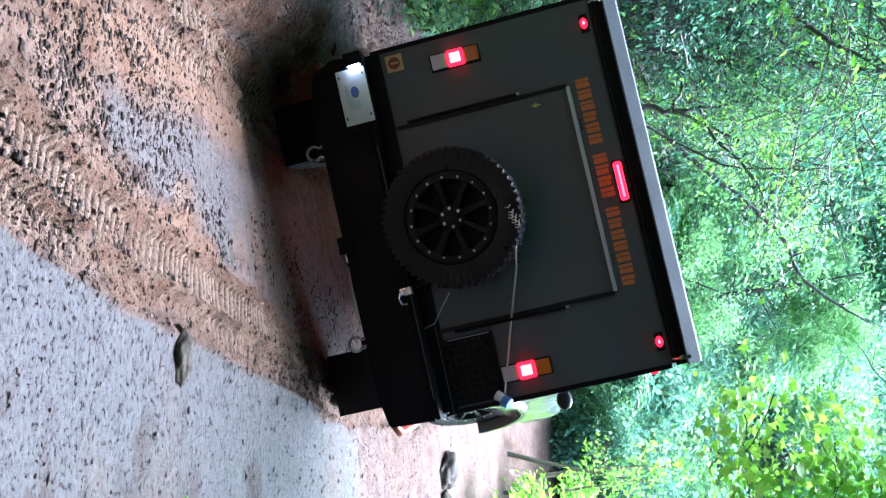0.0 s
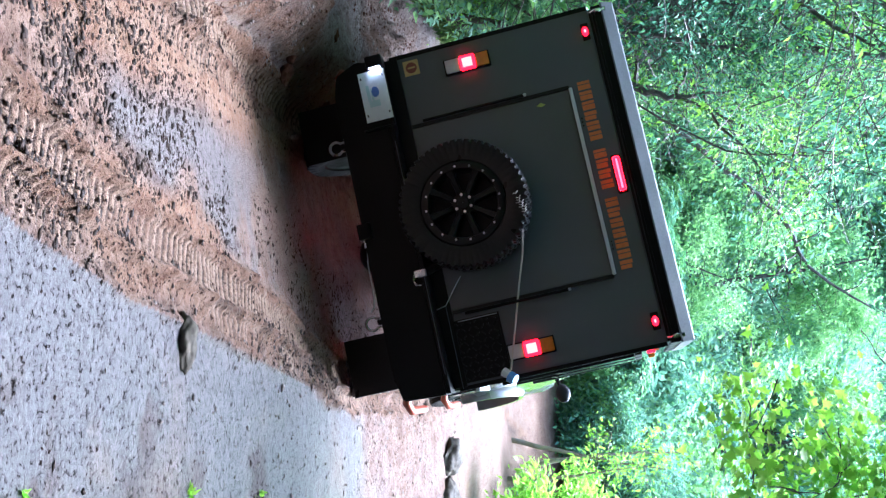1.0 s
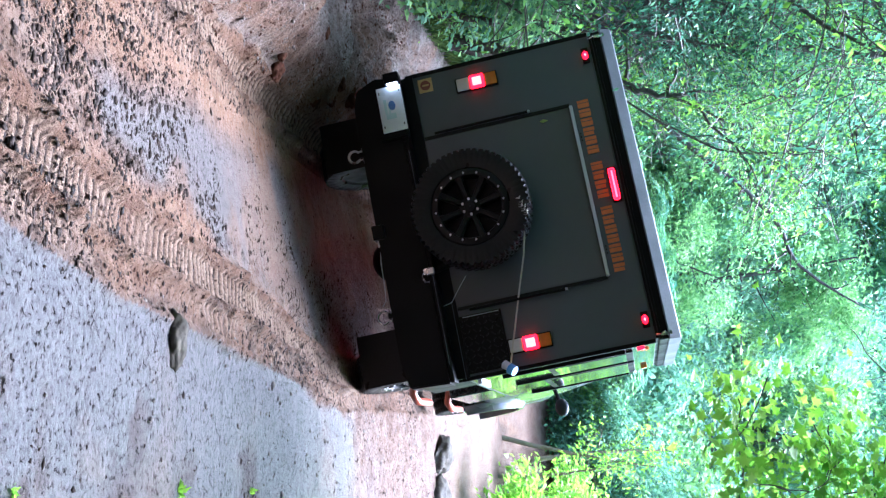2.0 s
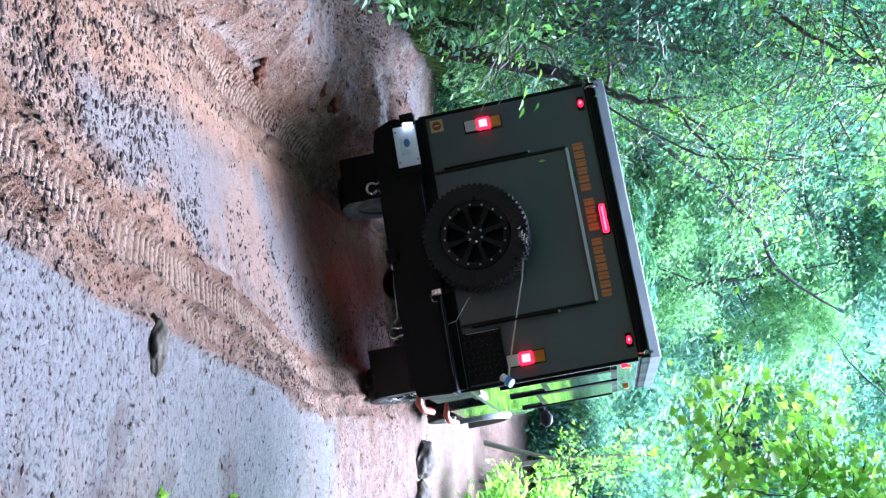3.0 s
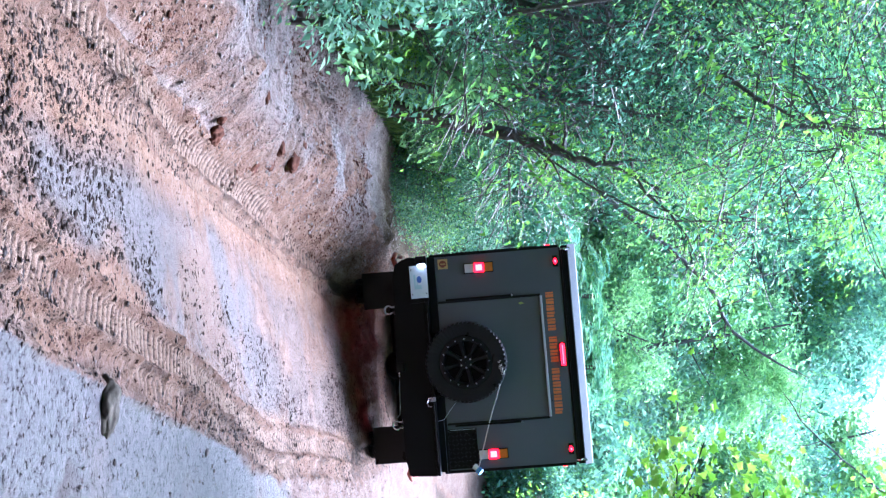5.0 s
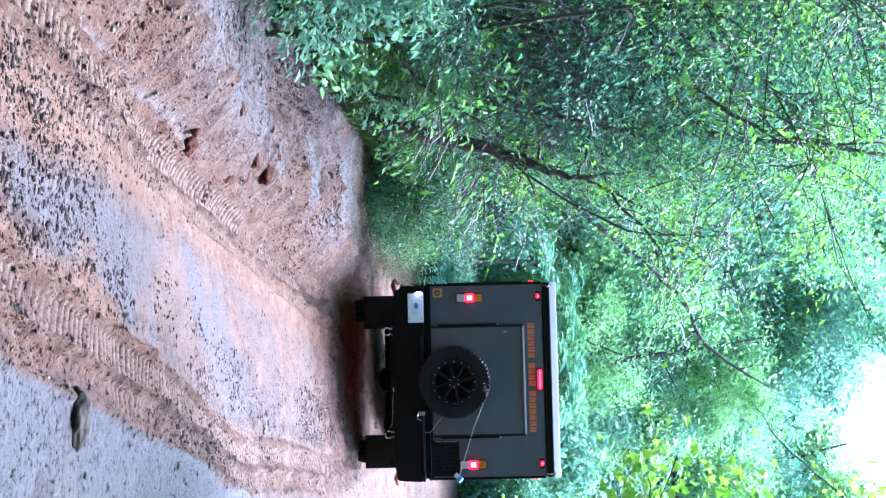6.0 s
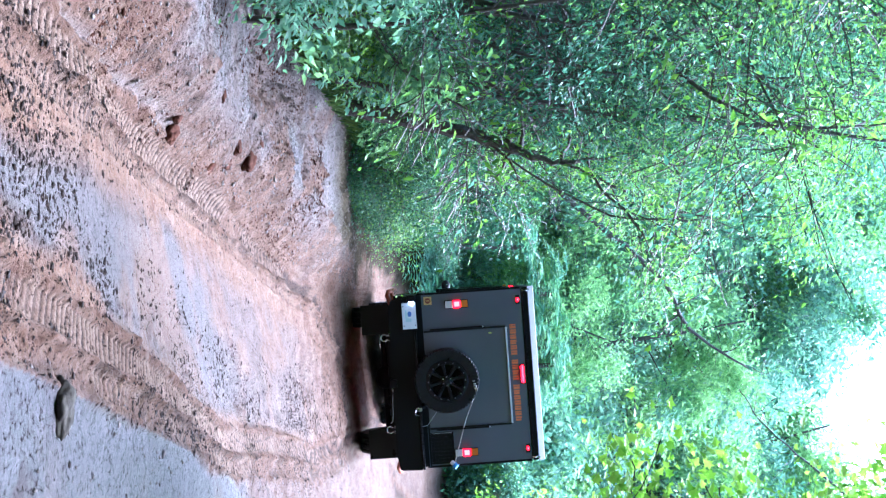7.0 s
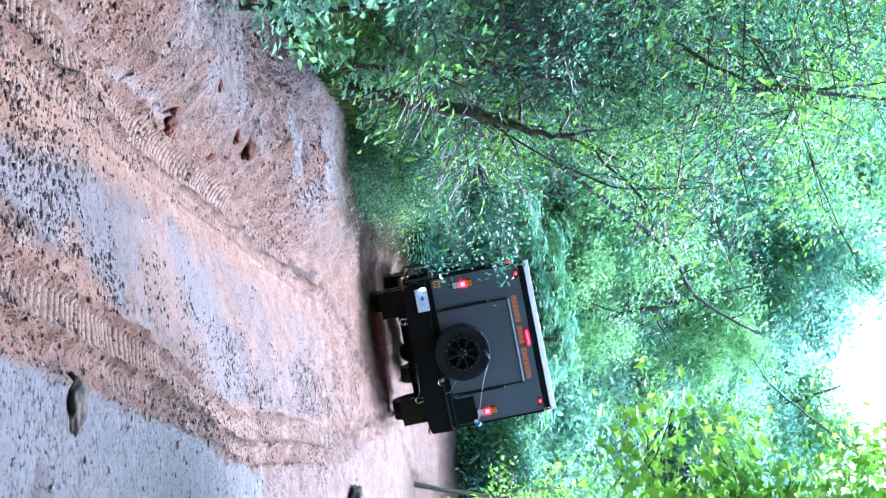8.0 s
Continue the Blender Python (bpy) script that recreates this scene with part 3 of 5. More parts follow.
def grow(name, seed, tall, spread, limbs, leaves, leaf, mat, bark, trunk_r, first=0.25, lean=(0, 0), label="", category="tree", droop=0.3, aspect=0.42, puff=0.28, star=False, twigs=4):
    """A tree or bush: tapered crooked trunk, limbs, twigs and a crown of single leaves along the twigs."""
    rng = np.random.default_rng(seed)
    root = tagged(new(name), label, category)
    bm = bmesh.new()
    trunk = wander(rng, (0, 0, -0.3), (lean[0], lean[1], 1), tall + 0.3, 12, 0.07, 0.05)
    tube(bm, trunk, [trunk_r * (1.15 - 0.95 * i / 12) for i in range(13)], 8)
    part("trunk", bm, bark, root)
    ends = []
    for k in range(limbs):
        bm = bmesh.new()
        f = first + (0.97 - first) * (k + rng.random()) / limbs
        i = min(int(f * 12), 11)
        p = trunk[i].lerp(trunk[i + 1], f * 12 - i)
        a = k * 2.4 + rng.random()
        out = spread * (1.1 - 0.55 * abs(f - 0.5) * 2) * rng.uniform(0.65, 1.15)
        pts = wander(rng, p, (math.cos(a), math.sin(a), rng.uniform(0.1, 0.7)), out, 6, 0.17, -0.02)
        r0 = trunk_r * (1.05 - 0.9 * f) * 0.5
        tube(bm, pts, [r0 * (1 - 0.13 * j) for j in range(7)], 5)
        for j in range(twigs):
            q = pts[2 + int(rng.integers(0, 5))]
            d = Vector(rng.normal(0, 1, 3)) + Vector((math.cos(a), math.sin(a), 0.25)) * 0.9
            tw = wander(rng, q, d, out * rng.uniform(0.3, 0.6), 4, 0.22, -0.03)
            tube(bm, tw, [max(r0 * 0.32 * (1 - 0.2 * i), 0.005) for i in range(5)], 3)
            ends += [(tw[i], (tw[i] - tw[i - 1]).normalized()) for i in (1, 2, 3, 4)]
        ends += [(pts[i], (pts[i] - pts[i - 1]).normalized()) for i in (4, 5, 6)]
        part("limb", bm, bark, root)
    P = np.array([e[0] for e in ends])
    D = np.array([e[1] for e in ends])
    w = rng.random(len(P)) ** 6
    pick = rng.choice(len(P), leaves, p=w / w.sum())
    pos = P[pick] + rng.normal(0, 1, (leaves, 3)) * puff * np.array([1, 1, 0.7])
    me = star_leaves("crown", pos, D[pick], leaf, mat, rng) if star else leaf_mesh("crown", pos, D[pick], leaf, mat, rng, aspect, 0.25, droop)
    crown = new("crown", me)
    crown.parent = root
    return root


def fern(name, seed, fronds, length, label):
    """Arching fronds with paired narrow leaflets."""
    rng = np.random.default_rng(seed)
    root = tagged(new(name), label, "fern")
    part("trunk", tube(bmesh.new(), [(0, 0, -3.2), (0.06, 0.02, -1.5), (0.0, 0.0, 0.05)], [0.09, 0.075, 0.06], 8), M_BARK, root)
    for k in range(fronds):
        a = k * math.tau / fronds + rng.uniform(-0.3, 0.3)
        L = length * rng.uniform(0.7, 1.1)
        rise = rng.uniform(0.5, 1.0)
        ts = np.linspace(0, 1, 26)
        out = L * ts
        up = L * (rise * ts - 0.95 * ts ** 2.2)
        base = np.stack([out * math.cos(a), out * math.sin(a), up], 1)
        side = np.array([-math.sin(a), math.cos(a), 0])
        pos = np.concatenate([base[2:], base[2:]])
        wid = np.sin(np.pi * np.clip(ts[2:] * 0.9 + 0.1, 0, 1)) ** 0.7
        way = np.concatenate([np.tile(side, (24, 1)), np.tile(-side, (24, 1))]) + 0.35 * np.array([math.cos(a), math.sin(a), 0])
        me = leaf_mesh("frond", pos, way * 3, 1, L_FERN, np.random.default_rng(seed + k), 0.2, 0.1, 0.1)
        co = np.empty(len(me.vertices) * 3, np.float32)
        me.vertices.foreach_get("co", co)
        co = co.reshape(-1, 4, 3)
        scale = (0.20 * L * np.concatenate([wid, wid]))[:, None, None]
        co = co[:, :1] + (co - co[:, :1]) * scale
        me.vertices.foreach_set("co", co.ravel())
        ob = new("frond", me)
        ob.parent = root
        tagged(ob, kind="stuff")
    return root


def put(ob, x, y, turn, size=1.0, sink=0.0, tilt=0.0, tall=1.0):
    return Matrix.Translation((x, y, height(x, y) - sink)) @ pose(0, 0, 0, tilt, 0, turn) @ Matrix.Diagonal((size, size, size * tall, 1))


def scatter(proto, spots, group):
    """The first spot moves the thing itself, the others take copies."""
    tagged(proto, group=group)
    for x, y, turn, size, *rest in spots[1:]:
        copy_thing(proto, put(proto, x, y, turn, size, *rest))
    x, y, turn, size, *rest = spots[0]
    proto.matrix_basis = put(proto, x, y, turn, size, *rest)


def plant_all():
    rng = np.random.default_rng(7)
    r = lambda a, b: float(rng.uniform(a, b))
    # roadside bushes on the left bank
    b1 = grow("roadside_bush", 11, 1.7, 1.05, 16, 11000, 0.046, L_HEDGE, M_TWIG, 0.03, 0.05, label="dense green leafy bush beside the clay track", category="bush", puff=0.2)
    b2 = grow("roadside_bush", 12, 2.3, 1.1, 16, 8000, 0.056, L_HEDGE, M_TWIG, 0.035, 0.08, label="tall green bush with wet leaves on the bank", category="bush", puff=0.22, aspect=0.5)
    b3 = grow("broadleaf_shrub", 13, 1.5, 0.9, 12, 3600, 0.10, L_PALE_HAZE, M_TWIG, 0.025, 0.05, label="shrub with broad light green leaves on the bank", category="bush", puff=0.2, aspect=0.55)
    s1, s2, s3 = [], [], []
    for i in range(29):
        y = 5.2 + i * 0.47
        edge = np.interp(y, [4, 6, 8.7, 12.4, 14.0, 15.4, 17, 22], [-2.5, -2.2, -2.45, -1.85, -1.25, -1.0, -0.95, -1.6])
        if y < 18.2:
            s1.append((edge - r(0.25, 0.7), y, r(0, 360), r(0.55, 0.85)))
        if i % 3 != 1:
            s2.append((edge - r(0.9, 1.7), y + r(-0.3, 0.3), r(0, 360), r(0.5, 0.72) if y < 13 else r(0.7, 1.1)))
        if i % 5 == 0 and y < 14:
            s3.append((edge - r(0.2, 0.7), y + 0.2, r(0, 360), r(0.7, 1.0)))
    scatter(b1, s1, "roadside bushes")
    scatter(b2, s2, "roadside bushes")
    scatter(b3, s3, "broadleaf shrubs")
    # slender trees over the left bank
    t1 = grow("slender_tree", 21, 7.5, 2.2, 18, 17000, 0.058, L_TREE, M_BARK, 0.075, 0.3, (0.08, 0), "slender dark-barked tree leaning over the track", puff=0.18, twigs=5)
    t2 = grow("slender_tree", 22, 6.2, 2.1, 20, 8500, 0.056, L_HEDGE, M_BARK, 0.055, 0.18, (0.18, 0.05), "slender leaning tree with thin bare lower limbs", puff=0.17, twigs=7)
    scatter(t1, [(-3.4, 9.5, 20, 1.0), (-3.0, 13.4, 140, 0.95), (-3.9, 15.8, 260, 1.1), (-5.2, 12.2, 80, 1.15), (-4.6, 19, 300, 1.2), (-5.0, 22.5, 30, 1.1), (-6.5, 17, 200, 1.2), (-5.8, 8, 10, 1.1)], "slender trees on the bank")
    scatter(t2, [(-3.1, 11.2, 0, 1.0), (-2.9, 16.6, 30, 1.05), (-4.1, 7.6, 70, 1.0), (-4.0, 18.6, 340, 1.1), (-4.4, 14.2, 100, 1.2), (-5.6, 24, 250, 1.2), (-3.3, 8.4, 200, 0.9), (-3.8, 12.8, 290, 1.1)], "slender trees on the bank")
    # thin bare-stemmed saplings at the back of the hedge
    st = grow("bank_sapling", 25, 4.4, 1.1, 9, 2400, 0.055, L_TREE, M_BARK, 0.032, 0.5, (0.06, 0.02), "thin dark-stemmed sapling bare below its crown", puff=0.2, twigs=5)
    scatter(st, [(-2.05 - 0.9 * ((k * 0.618) % 1.0), 8.4 + 0.42 * k, r(0, 360), r(0.8, 1.15), 0.0, r(-7, 7)) for k in range(18)], "saplings on the bank")
    tk = grow("leaning_tree", 26, 6.0, 1.9, 14, 7500, 0.056, L_TREE, M_BARK, 0.085, 0.45, (0.10, 0.03), "dark thick-stemmed tree leaning out of the hedge", puff=0.24, twigs=5)
    scatter(tk, [(-2.15, 11.6, 0, 0.9), (-2.4, 13.0, 160, 0.8)], "leaning trees on the bank")
    # forest across the end of the track; its haze is in the leaf colour
    f1 = grow("forest_tree", 31, 9.0, 3.0, 20, 13000, 0.14, L_PALE_HAZE, M_BARK, 0.12, 0.12, label="dense green forest tree behind the track", puff=0.26)
    f2 = grow("forest_tree", 32, 7.0, 2.8, 18, 16000, 0.14, L_PALE_HAZE, M_BARK, 0.10, 0.1, label="forest tree at the end of the track, paled by painted haze", puff=0.27)
    f3 = grow("forest_tree", 33, 4.6, 2.3, 16, 12000, 0.115, L_PALE_HAZE, M_TWIG, 0.07, 0.06, label="low bushy forest tree with dense leaves, haze painted into its green", puff=0.24)
    p1, p2, p3 = [], [], []
    for i in range(12):
        x = -15 + i * 2.6
        p1.append((x + r(-1, 1), (32 if x < 2 else 38) + r(-2, 4), r(0, 360), r(0.85, 1.15) * (1.35 if x < 2 else 0.9)))
    for i in range(13):
        x = -11 + i * 2.0
        p2.append((x + r(-1, 1), (29.5 if x < 1.5 else 35) + r(-1.5, 3), r(0, 360), r(0.8, 1.15) * (1.2 if x < 1.5 else 1.08)))
    for i in range(17):
        x = -8 + i * 1.4
        p3.append((x + r(-0.6, 0.6), (27 if x < 1 else 32) + r(-1.2, 1.0), r(0, 360), r(0.7, 1.05)))
    p2 += [(3.0 + 2.0 * k + r(-0.6, 0.6), 39.5 + r(-1, 1.5), r(0, 360), r(1.2, 1.45)) for k in range(7)]
    p2 += [(-7.0 + 1.9 * k + r(-0.4, 0.4), 35 + r(-0.8, 1.2), r(0, 360), r(1.6, 1.85)) for k in range(5)]
    p2 += [(4.5 + 2.4 * k + r(-0.5, 0.5), 44 + r(-1, 1), r(0, 360), r(1.55, 1.8)) for k in range(3)]
    p3 += [(-5.5, 24, 10, 0.9), (7.8, 24, 120, 0.9), (9.0, 21, 320, 1.0)]
    p1 += [(-8, 25, 40, 1.1), (-10, 20, 100, 1.1), (11, 25, 160, 0.7), (-9, 2, 200, 1.0), (10, 12, 250, 0.7)]
    # Unseen trees added behind the camera to screen off skylight.
    bk = grow("broadleaf_tree", 34, 8.5, 2.8, 16, 2600, 0.55, L_TREE, M_BARK, 0.14, 0.08, label="unseen broad-leaved tree added behind to screen off skylight", puff=0.5, aspect=0.6)
    scatter(bk, [(-9 + 1.5 * k, -5.0 - r(0, 2.5) + 0.03 * (k - 6) ** 2, r(0, 360), r(0.9, 1.2)) for k in range(13)] + [(-7.5, -2, 20, 1.0), (8, -1.5, 80, 1.0), (-7, 2.5, 60, 0.9), (7.5, 3, 0, 0.8)], "trees behind the track")
    # Unseen crowns added overhead to keep skylight off the trailer's rear.
    cn = grow("canopy_tree", 35, 12.5, 5.5, 20, 3600, 0.6, L_TREE, M_BARK, 0.22, 0.5, label="unseen tall tree added so that its crown blocks the sky", puff=0.6, aspect=0.6)
    scatter(cn, [(-4.6, -2.5, 0, 1.0), (-5.0, 1.5, 70, 1.0), (4.8, -3.0, 140, 1.05), (5.6, 1.0, 220, 1.0), (-1.5, -6.5, 20, 1.0), (2.2, -7.5, 90, 1.1), (-5.4, 5.5, 300, 0.95)], "canopy trees")
    # Trees out of view, added to block low light from right and rear.
    sd = grow("edge_tree", 36, 7.5, 2.6, 18, 3600, 0.42, L_TREE, M_BARK, 0.12, 0.04, label="unseen leafy tree added to block low light from the side", puff=0.5, aspect=0.6)
    scatter(sd, [(7.6 + r(-0.5, 0.8), -4 + 1.9 * k, r(0, 360), r(0.9, 1.15)) for k in range(9)] + [(-6 + 1.9 * k, -7.6 + r(-0.5, 0.5), r(0, 360), r(0.9, 1.15)) for k in range(8)], "trees along the sides")
    scatter(f1, p1, "forest trees")
    scatter(f2, p2, "forest trees")
    scatter(f3, p3, "forest trees")
    u = grow("understorey_shrub", 15, 1.6, 1.1, 12, 4200, 0.12, L_PALE_HAZE, M_TWIG, 0.025, 0.05, label="shrub under the forest edge, its green paled for haze", category="bush", puff=0.22, aspect=0.5)
    scatter(u, [(-5 + 0.75 * k + r(-0.3, 0.3), (24.6 if k < 7 else 29.5) + r(0, 1.6), r(0, 360), r(0.8, 1.5)) for k in range(18)] + [(2.6 + 0.62 * k, 27.3 + r(0, 1.4), r(0, 360), r(1.2, 2.0)) for k in range(11)] + [(3.6 + 0.55 * k, 25.6 + r(0, 1.2), r(0, 360), r(0.8, 1.3)) for k in range(9)], "shrubs under the forest edge")
    d = grow("bare_twiggy_tree", 23, 5.2, 1.7, 18, 500, 0.09, L_TREE, M_BARK, 0.04, 0.12, (0.15, -0.05), "thin dark tree of tangled bare twigs", puff=0.2, twigs=9)
    scatter(d, [(-2.6, 9.6, 0, 1.0), (-2.4, 11.6, 20, 1.05), (-2.2, 13.4, 340, 1.0), (-2.2, 15.2, 10, 1.1), (-2.7, 8.4, 30, 1.0), (-2.6, 16.8, 50, 1.1), (-2.5, 12.5, 180, 1.2), (-2.4, 14.4, 100, 1.15)], "bare twiggy trees")
    # ferns under the forest edge and beside the track
    fe = fern("tree_fern", 41, 14, 1.7, "arching pale green fern under the trees")
    spots = [(-3.5 + 0.4 * i + r(-0.4, 0.4), (23.4 if i < 10 else 27.5) + r(0, 1.5), r(0, 360), r(0.7, 1.15), -r(0.0, 0.5)) for i in range(28)]
    spots += [(r(5.2, 7.2), r(14, 23), r(0, 360), r(0.5, 0.9), -r(0, 0.3)) for i in range(14)]
    spots += [(-0.9 + 0.62 * k + r(-0.2, 0.2), 23.8 + r(0, 1.4), r(0, 360), r(0.75, 1.1), -r(2.1, 2.9)) for k in range(6)]
    scatter(fe, spots, "ferns under the trees")
    y1 = grow("slim_pale_tree", 24, 2.9, 0.7, 7, 260, 0.10, L_LIME, M_PALEBARK, 0.05, 0.5, (0.16, 0.05), "slim pale-barked young tree at the track edge", puff=0.15)
    scatter(y1, [(3.75, 22.0, 0, 1.0), (4.6, 23.0, 150, 1.1), (4.2, 20.4, 260, 0.8)], "slim pale trees")
    # sapling with lobed leaves
    sp = grow("lobed_leaf_sapling", 51, 4.7, 0.7, 18, 4800, 0.078, L_LIME, M_TWIG, 0.024, 0.54, (-0.08, 0), "young tree with bright lime green lobed leaves", puff=0.2, star=True)
    scatter(sp, [(2.2, 7.1, 0, 0.98), (2.8, 8.2, 130, 1.0), (2.85, 6.6, 220, 1.05)], "lobed-leaf saplings")
    g = grow("broadleaf_shrub", 14, 1.2, 0.8, 12, 2200, 0.13, L_LIME, M_TWIG, 0.02, 0.05, label="bright green low shrub at the edge of the track", category="bush", puff=0.18, aspect=0.5)
    scatter(g, [(4.2, 15.5, 0, 0.9), (4.7, 18, 90, 1.0), (5.0, 20.5, 200, 1.1), (5.4, 16.8, 300, 1.2), (4.0, 13.2, 40, 0.7), (5.8, 22, 20, 1.2)], "shrubs at the track edge")


def hanging_branch(seed, pts, r, label):
    """A thin dark branch reaching out from the trees, with side twigs and a few leaves."""
    rng = np.random.default_rng(seed)
    root = tagged(new("overhanging_branch"), label, "branch", "overhanging branches")
    P = [Vector(p) for p in pts]
    line = []
    for i in range(len(P) - 1):
        a, b, c, e = P[max(i - 1, 0)], P[i], P[i + 1], P[min(i + 2, len(P) - 1)]
        for k in range(6):
            t = k / 6
            line.append(0.5 * ((2 * b) + (c - a) * t + (2 * a - 5 * b + 4 * c - e) * t * t + (3 * b - a - 3 * c + e) * t ** 3) + Vector(rng.normal(0, 0.008, 3)))
    line.append(P[-1])
    n = len(line)
    part("stem", tube(bmesh.new(), line, [r * (1 - 0.8 * i / n) for i in range(n)], 7), M_BARK, root)
    ends = []
    for k in range(9):
        i = int(rng.integers(n // 4, n - 1))
        tw = wander(rng, line[i], Vector(rng.normal(0, 1, 3)) + (line[i + 1] - line[i]).normalized(), rng.uniform(0.25, 0.8), 5, 0.25)
        part("twig", tube(bmesh.new(), tw, [max(r * 0.3 * (1 - 0.15 * j), 0.002) for j in range(6)], 4), M_BARK, root)
        ends += tw[2:]
    E = np.array(ends)
    pick = rng.integers(0, len(E), 160)
    ob = new("leaf_spray", leaf_mesh("leaf_spray", E[pick] + rng.normal(0, 0.06, (160, 3)), rng.normal(0, 1, (160, 3)), 0.09, L_TREE, rng))
    ob.parent = root
    tagged(ob, kind="stuff")


hanging_branch(71, [(-3.0, 9.2, 1.9), (-2.55, 9.1, 2.7), (-2.28, 9.0, 3.1), (-2.08, 9.0, 3.38)], 0.06, "thick dark broken branch leaning out from the bank")
hanging_branch(72, [(-1.6, 11.5, 1.6), (-0.88, 11.3, 2.7), (-0.77, 11.3, 3.5), (-0.76, 11.3, 3.85), (-0.5, 11.3, 4.4)], 0.013, "thin dark branch arching over the track")
hanging_branch(73, [(-1.9, 20.5, 3.0), (-0.4, 20.4, 4.7), (0.5, 20.3, 5.2), (1.2, 20.2, 6.2)], 0.06, "dark crooked branch in front of the forest")
hanging_branch(74, [(2.6, 12.2, 6.0), (1.9, 12.1, 5.2), (1.3, 12.0, 4.5), (0.9, 11.9, 4.2)], 0.015, "thin drooping twig from the track edge")
hanging_branch(75, [(-3.4, 10.2, 2.3), (-2.0, 10.1, 3.3), (-1.5, 10.0, 4.2), (-1.5, 10.0, 5.2)], 0.03, "thin dark leaning branch on the bank")
hanging_branch(76, [(-3.8, 13.5, 1.8), (-1.9, 13.4, 2.6), (-1.25, 13.3, 3.2), (-0.9, 13.2, 4.3)], 0.035, "dark leaning branch on the bank")
hanging_branch(77, [(-1.85, 11.0, 0.3), (-1.62, 11.0, 1.35), (-1.5, 11.0, 1.75), (-1.36, 11.0, 2.1), (-1.3, 11.0, 2.4)], 0.085, "thick dark wet stem leaning out of the hedge")
hanging_branch(78, [(-2.75, 10.0, 0.5), (-2.6, 10.0, 1.6), (-2.42, 10.0, 2.25), (-2.2, 10.0, 3.4)], 0.045, "dark upright stem standing in the hedge")
hanging_branch(79, [(-2.3, 11.2, 0.4), (-2.08, 11.0, 1.4), (-1.87, 11.0, 2.4), (-1.8, 11.0, 3.6)], 0.05, "dark upright stem standing in the hedge")
hanging_branch(80, [(-2.0, 10.4, 0.3), (-1.85, 10.4, 1.3), (-1.8, 10.4, 2.0), (-1.55, 10.4, 3.2)], 0.035, "dark upright stem standing in the hedge")


def swinging_bough():
    """A leafy bough reaching over the track, pushed aside by the passing trailer; its foot is the pivot."""
    rng = np.random.default_rng(77)
    root = tagged(new("hedge_bough"), "leafy green bough hanging out of the hedge over the track", "branch")
    ends = []
    for k in range(9):
        d = Vector((1.0, rng.uniform(-0.25, 0.25), rng.uniform(-0.12, 0.42)))
        pts = wander(rng, (0, 0, 0), d, rng.uniform(0.9, 1.75), 8, 0.11, -0.015)
        part("stem", tube(bmesh.new(), pts, [0.014 - 0.0014 * i for i in range(9)], 5), M_TWIG, root)
        ends += pts[3:]
    E = np.array(ends)
    n = 1900
    pick = rng.integers(0, len(E), n)
    ob = new("leaf_spray", leaf_mesh("leaf_spray", E[pick] + rng.normal(0, 0.11, (n, 3)), rng.normal(0, 1, (n, 3)), 0.07, L_BOUGH, rng, 0.5))
    ob.parent = root
    tagged(ob, kind="stuff")
    return root


BOUGH = swinging_bough()


def stone(name, seed, size, x, y, turn, label, sink=0.3):
    rng = np.random.default_rng(seed)
    bm = bmesh.new()
    bmesh.ops.create_icosphere(bm, subdivisions=4, radius=1)
    off = Vector(rng.uniform(0, 50, 3))
    for v in bm.verts:
        d = v.co.normalized()
        k = 1 + 0.35 * noise.noise(d * 1.3 + off) + 0.16 * noise.noise(d * 3.5 + off) + 0.06 * noise.noise(d * 9 + off)
        v.co = Vector((d.x * size[0], d.y * size[1], d.z * size[2])) * k
    ob = smooth(part(name, bm, M_STONE), 60)
    ob.matrix_basis = pose(x, y, height(x, y) + size[2] * (0.5 - sink), 0, 0, turn)
    return tagged(ob, label, "stone")


def lumps(name, x, y, s, mat, rng, label, category, flat=0.5):
    """Many small uneven lumps lying on the ground, as one mesh."""
    n = len(x)
    h = land(x, y)[0]
    bv = np.array([(1, 0, 0), (-1, 0, 0), (0, 1, 0), (0, -1, 0), (0, 0, 1), (0, 0, -1)], float)
    bf = np.array([(0, 2, 4), (2, 1, 4), (1, 3, 4), (3, 0, 4), (2, 0, 5), (1, 2, 5), (3, 1, 5), (0, 3, 5)])
    a = rng.uniform(0, math.tau, n)
    jit = rng.uniform(0.55, 1.45, (n, len(bv), 1))
    q = bv[None] * jit * np.stack([rng.uniform(0.6, 1.1, n), rng.uniform(0.9, 1.6, n), flat * rng.uniform(0.6, 1.3, n)], 1)[:, None, :]
    c, d = np.cos(a)[:, None], np.sin(a)[:, None]
    q = np.stack([c * q[..., 0] - d * q[..., 1], d * q[..., 0] + c * q[..., 1], q[..., 2]], 2) * s[:, None, None]
    V = q + np.stack([x, y, h + s * flat * 0.4], 1)[:, None, :]
    T = bf[None] + (np.arange(n) * len(bv))[:, None, None]
    me = mesh_from(name, V.reshape(-1, 3), None, mat, T.reshape(-1, 3))
    return tagged(new(name, me), label, category, kind="stuff")


def clay_lump(seed, size, x, y, turn):
    ob = stone("clay_lump", seed, size, x, y, turn, "dark red lump of broken clay on the bank", 0.45)
    ob.data.materials.clear()
    ob.data.materials.append(M_CLAYLUMP)
    tagged(ob, category="clay", group="clay lumps on the bank")


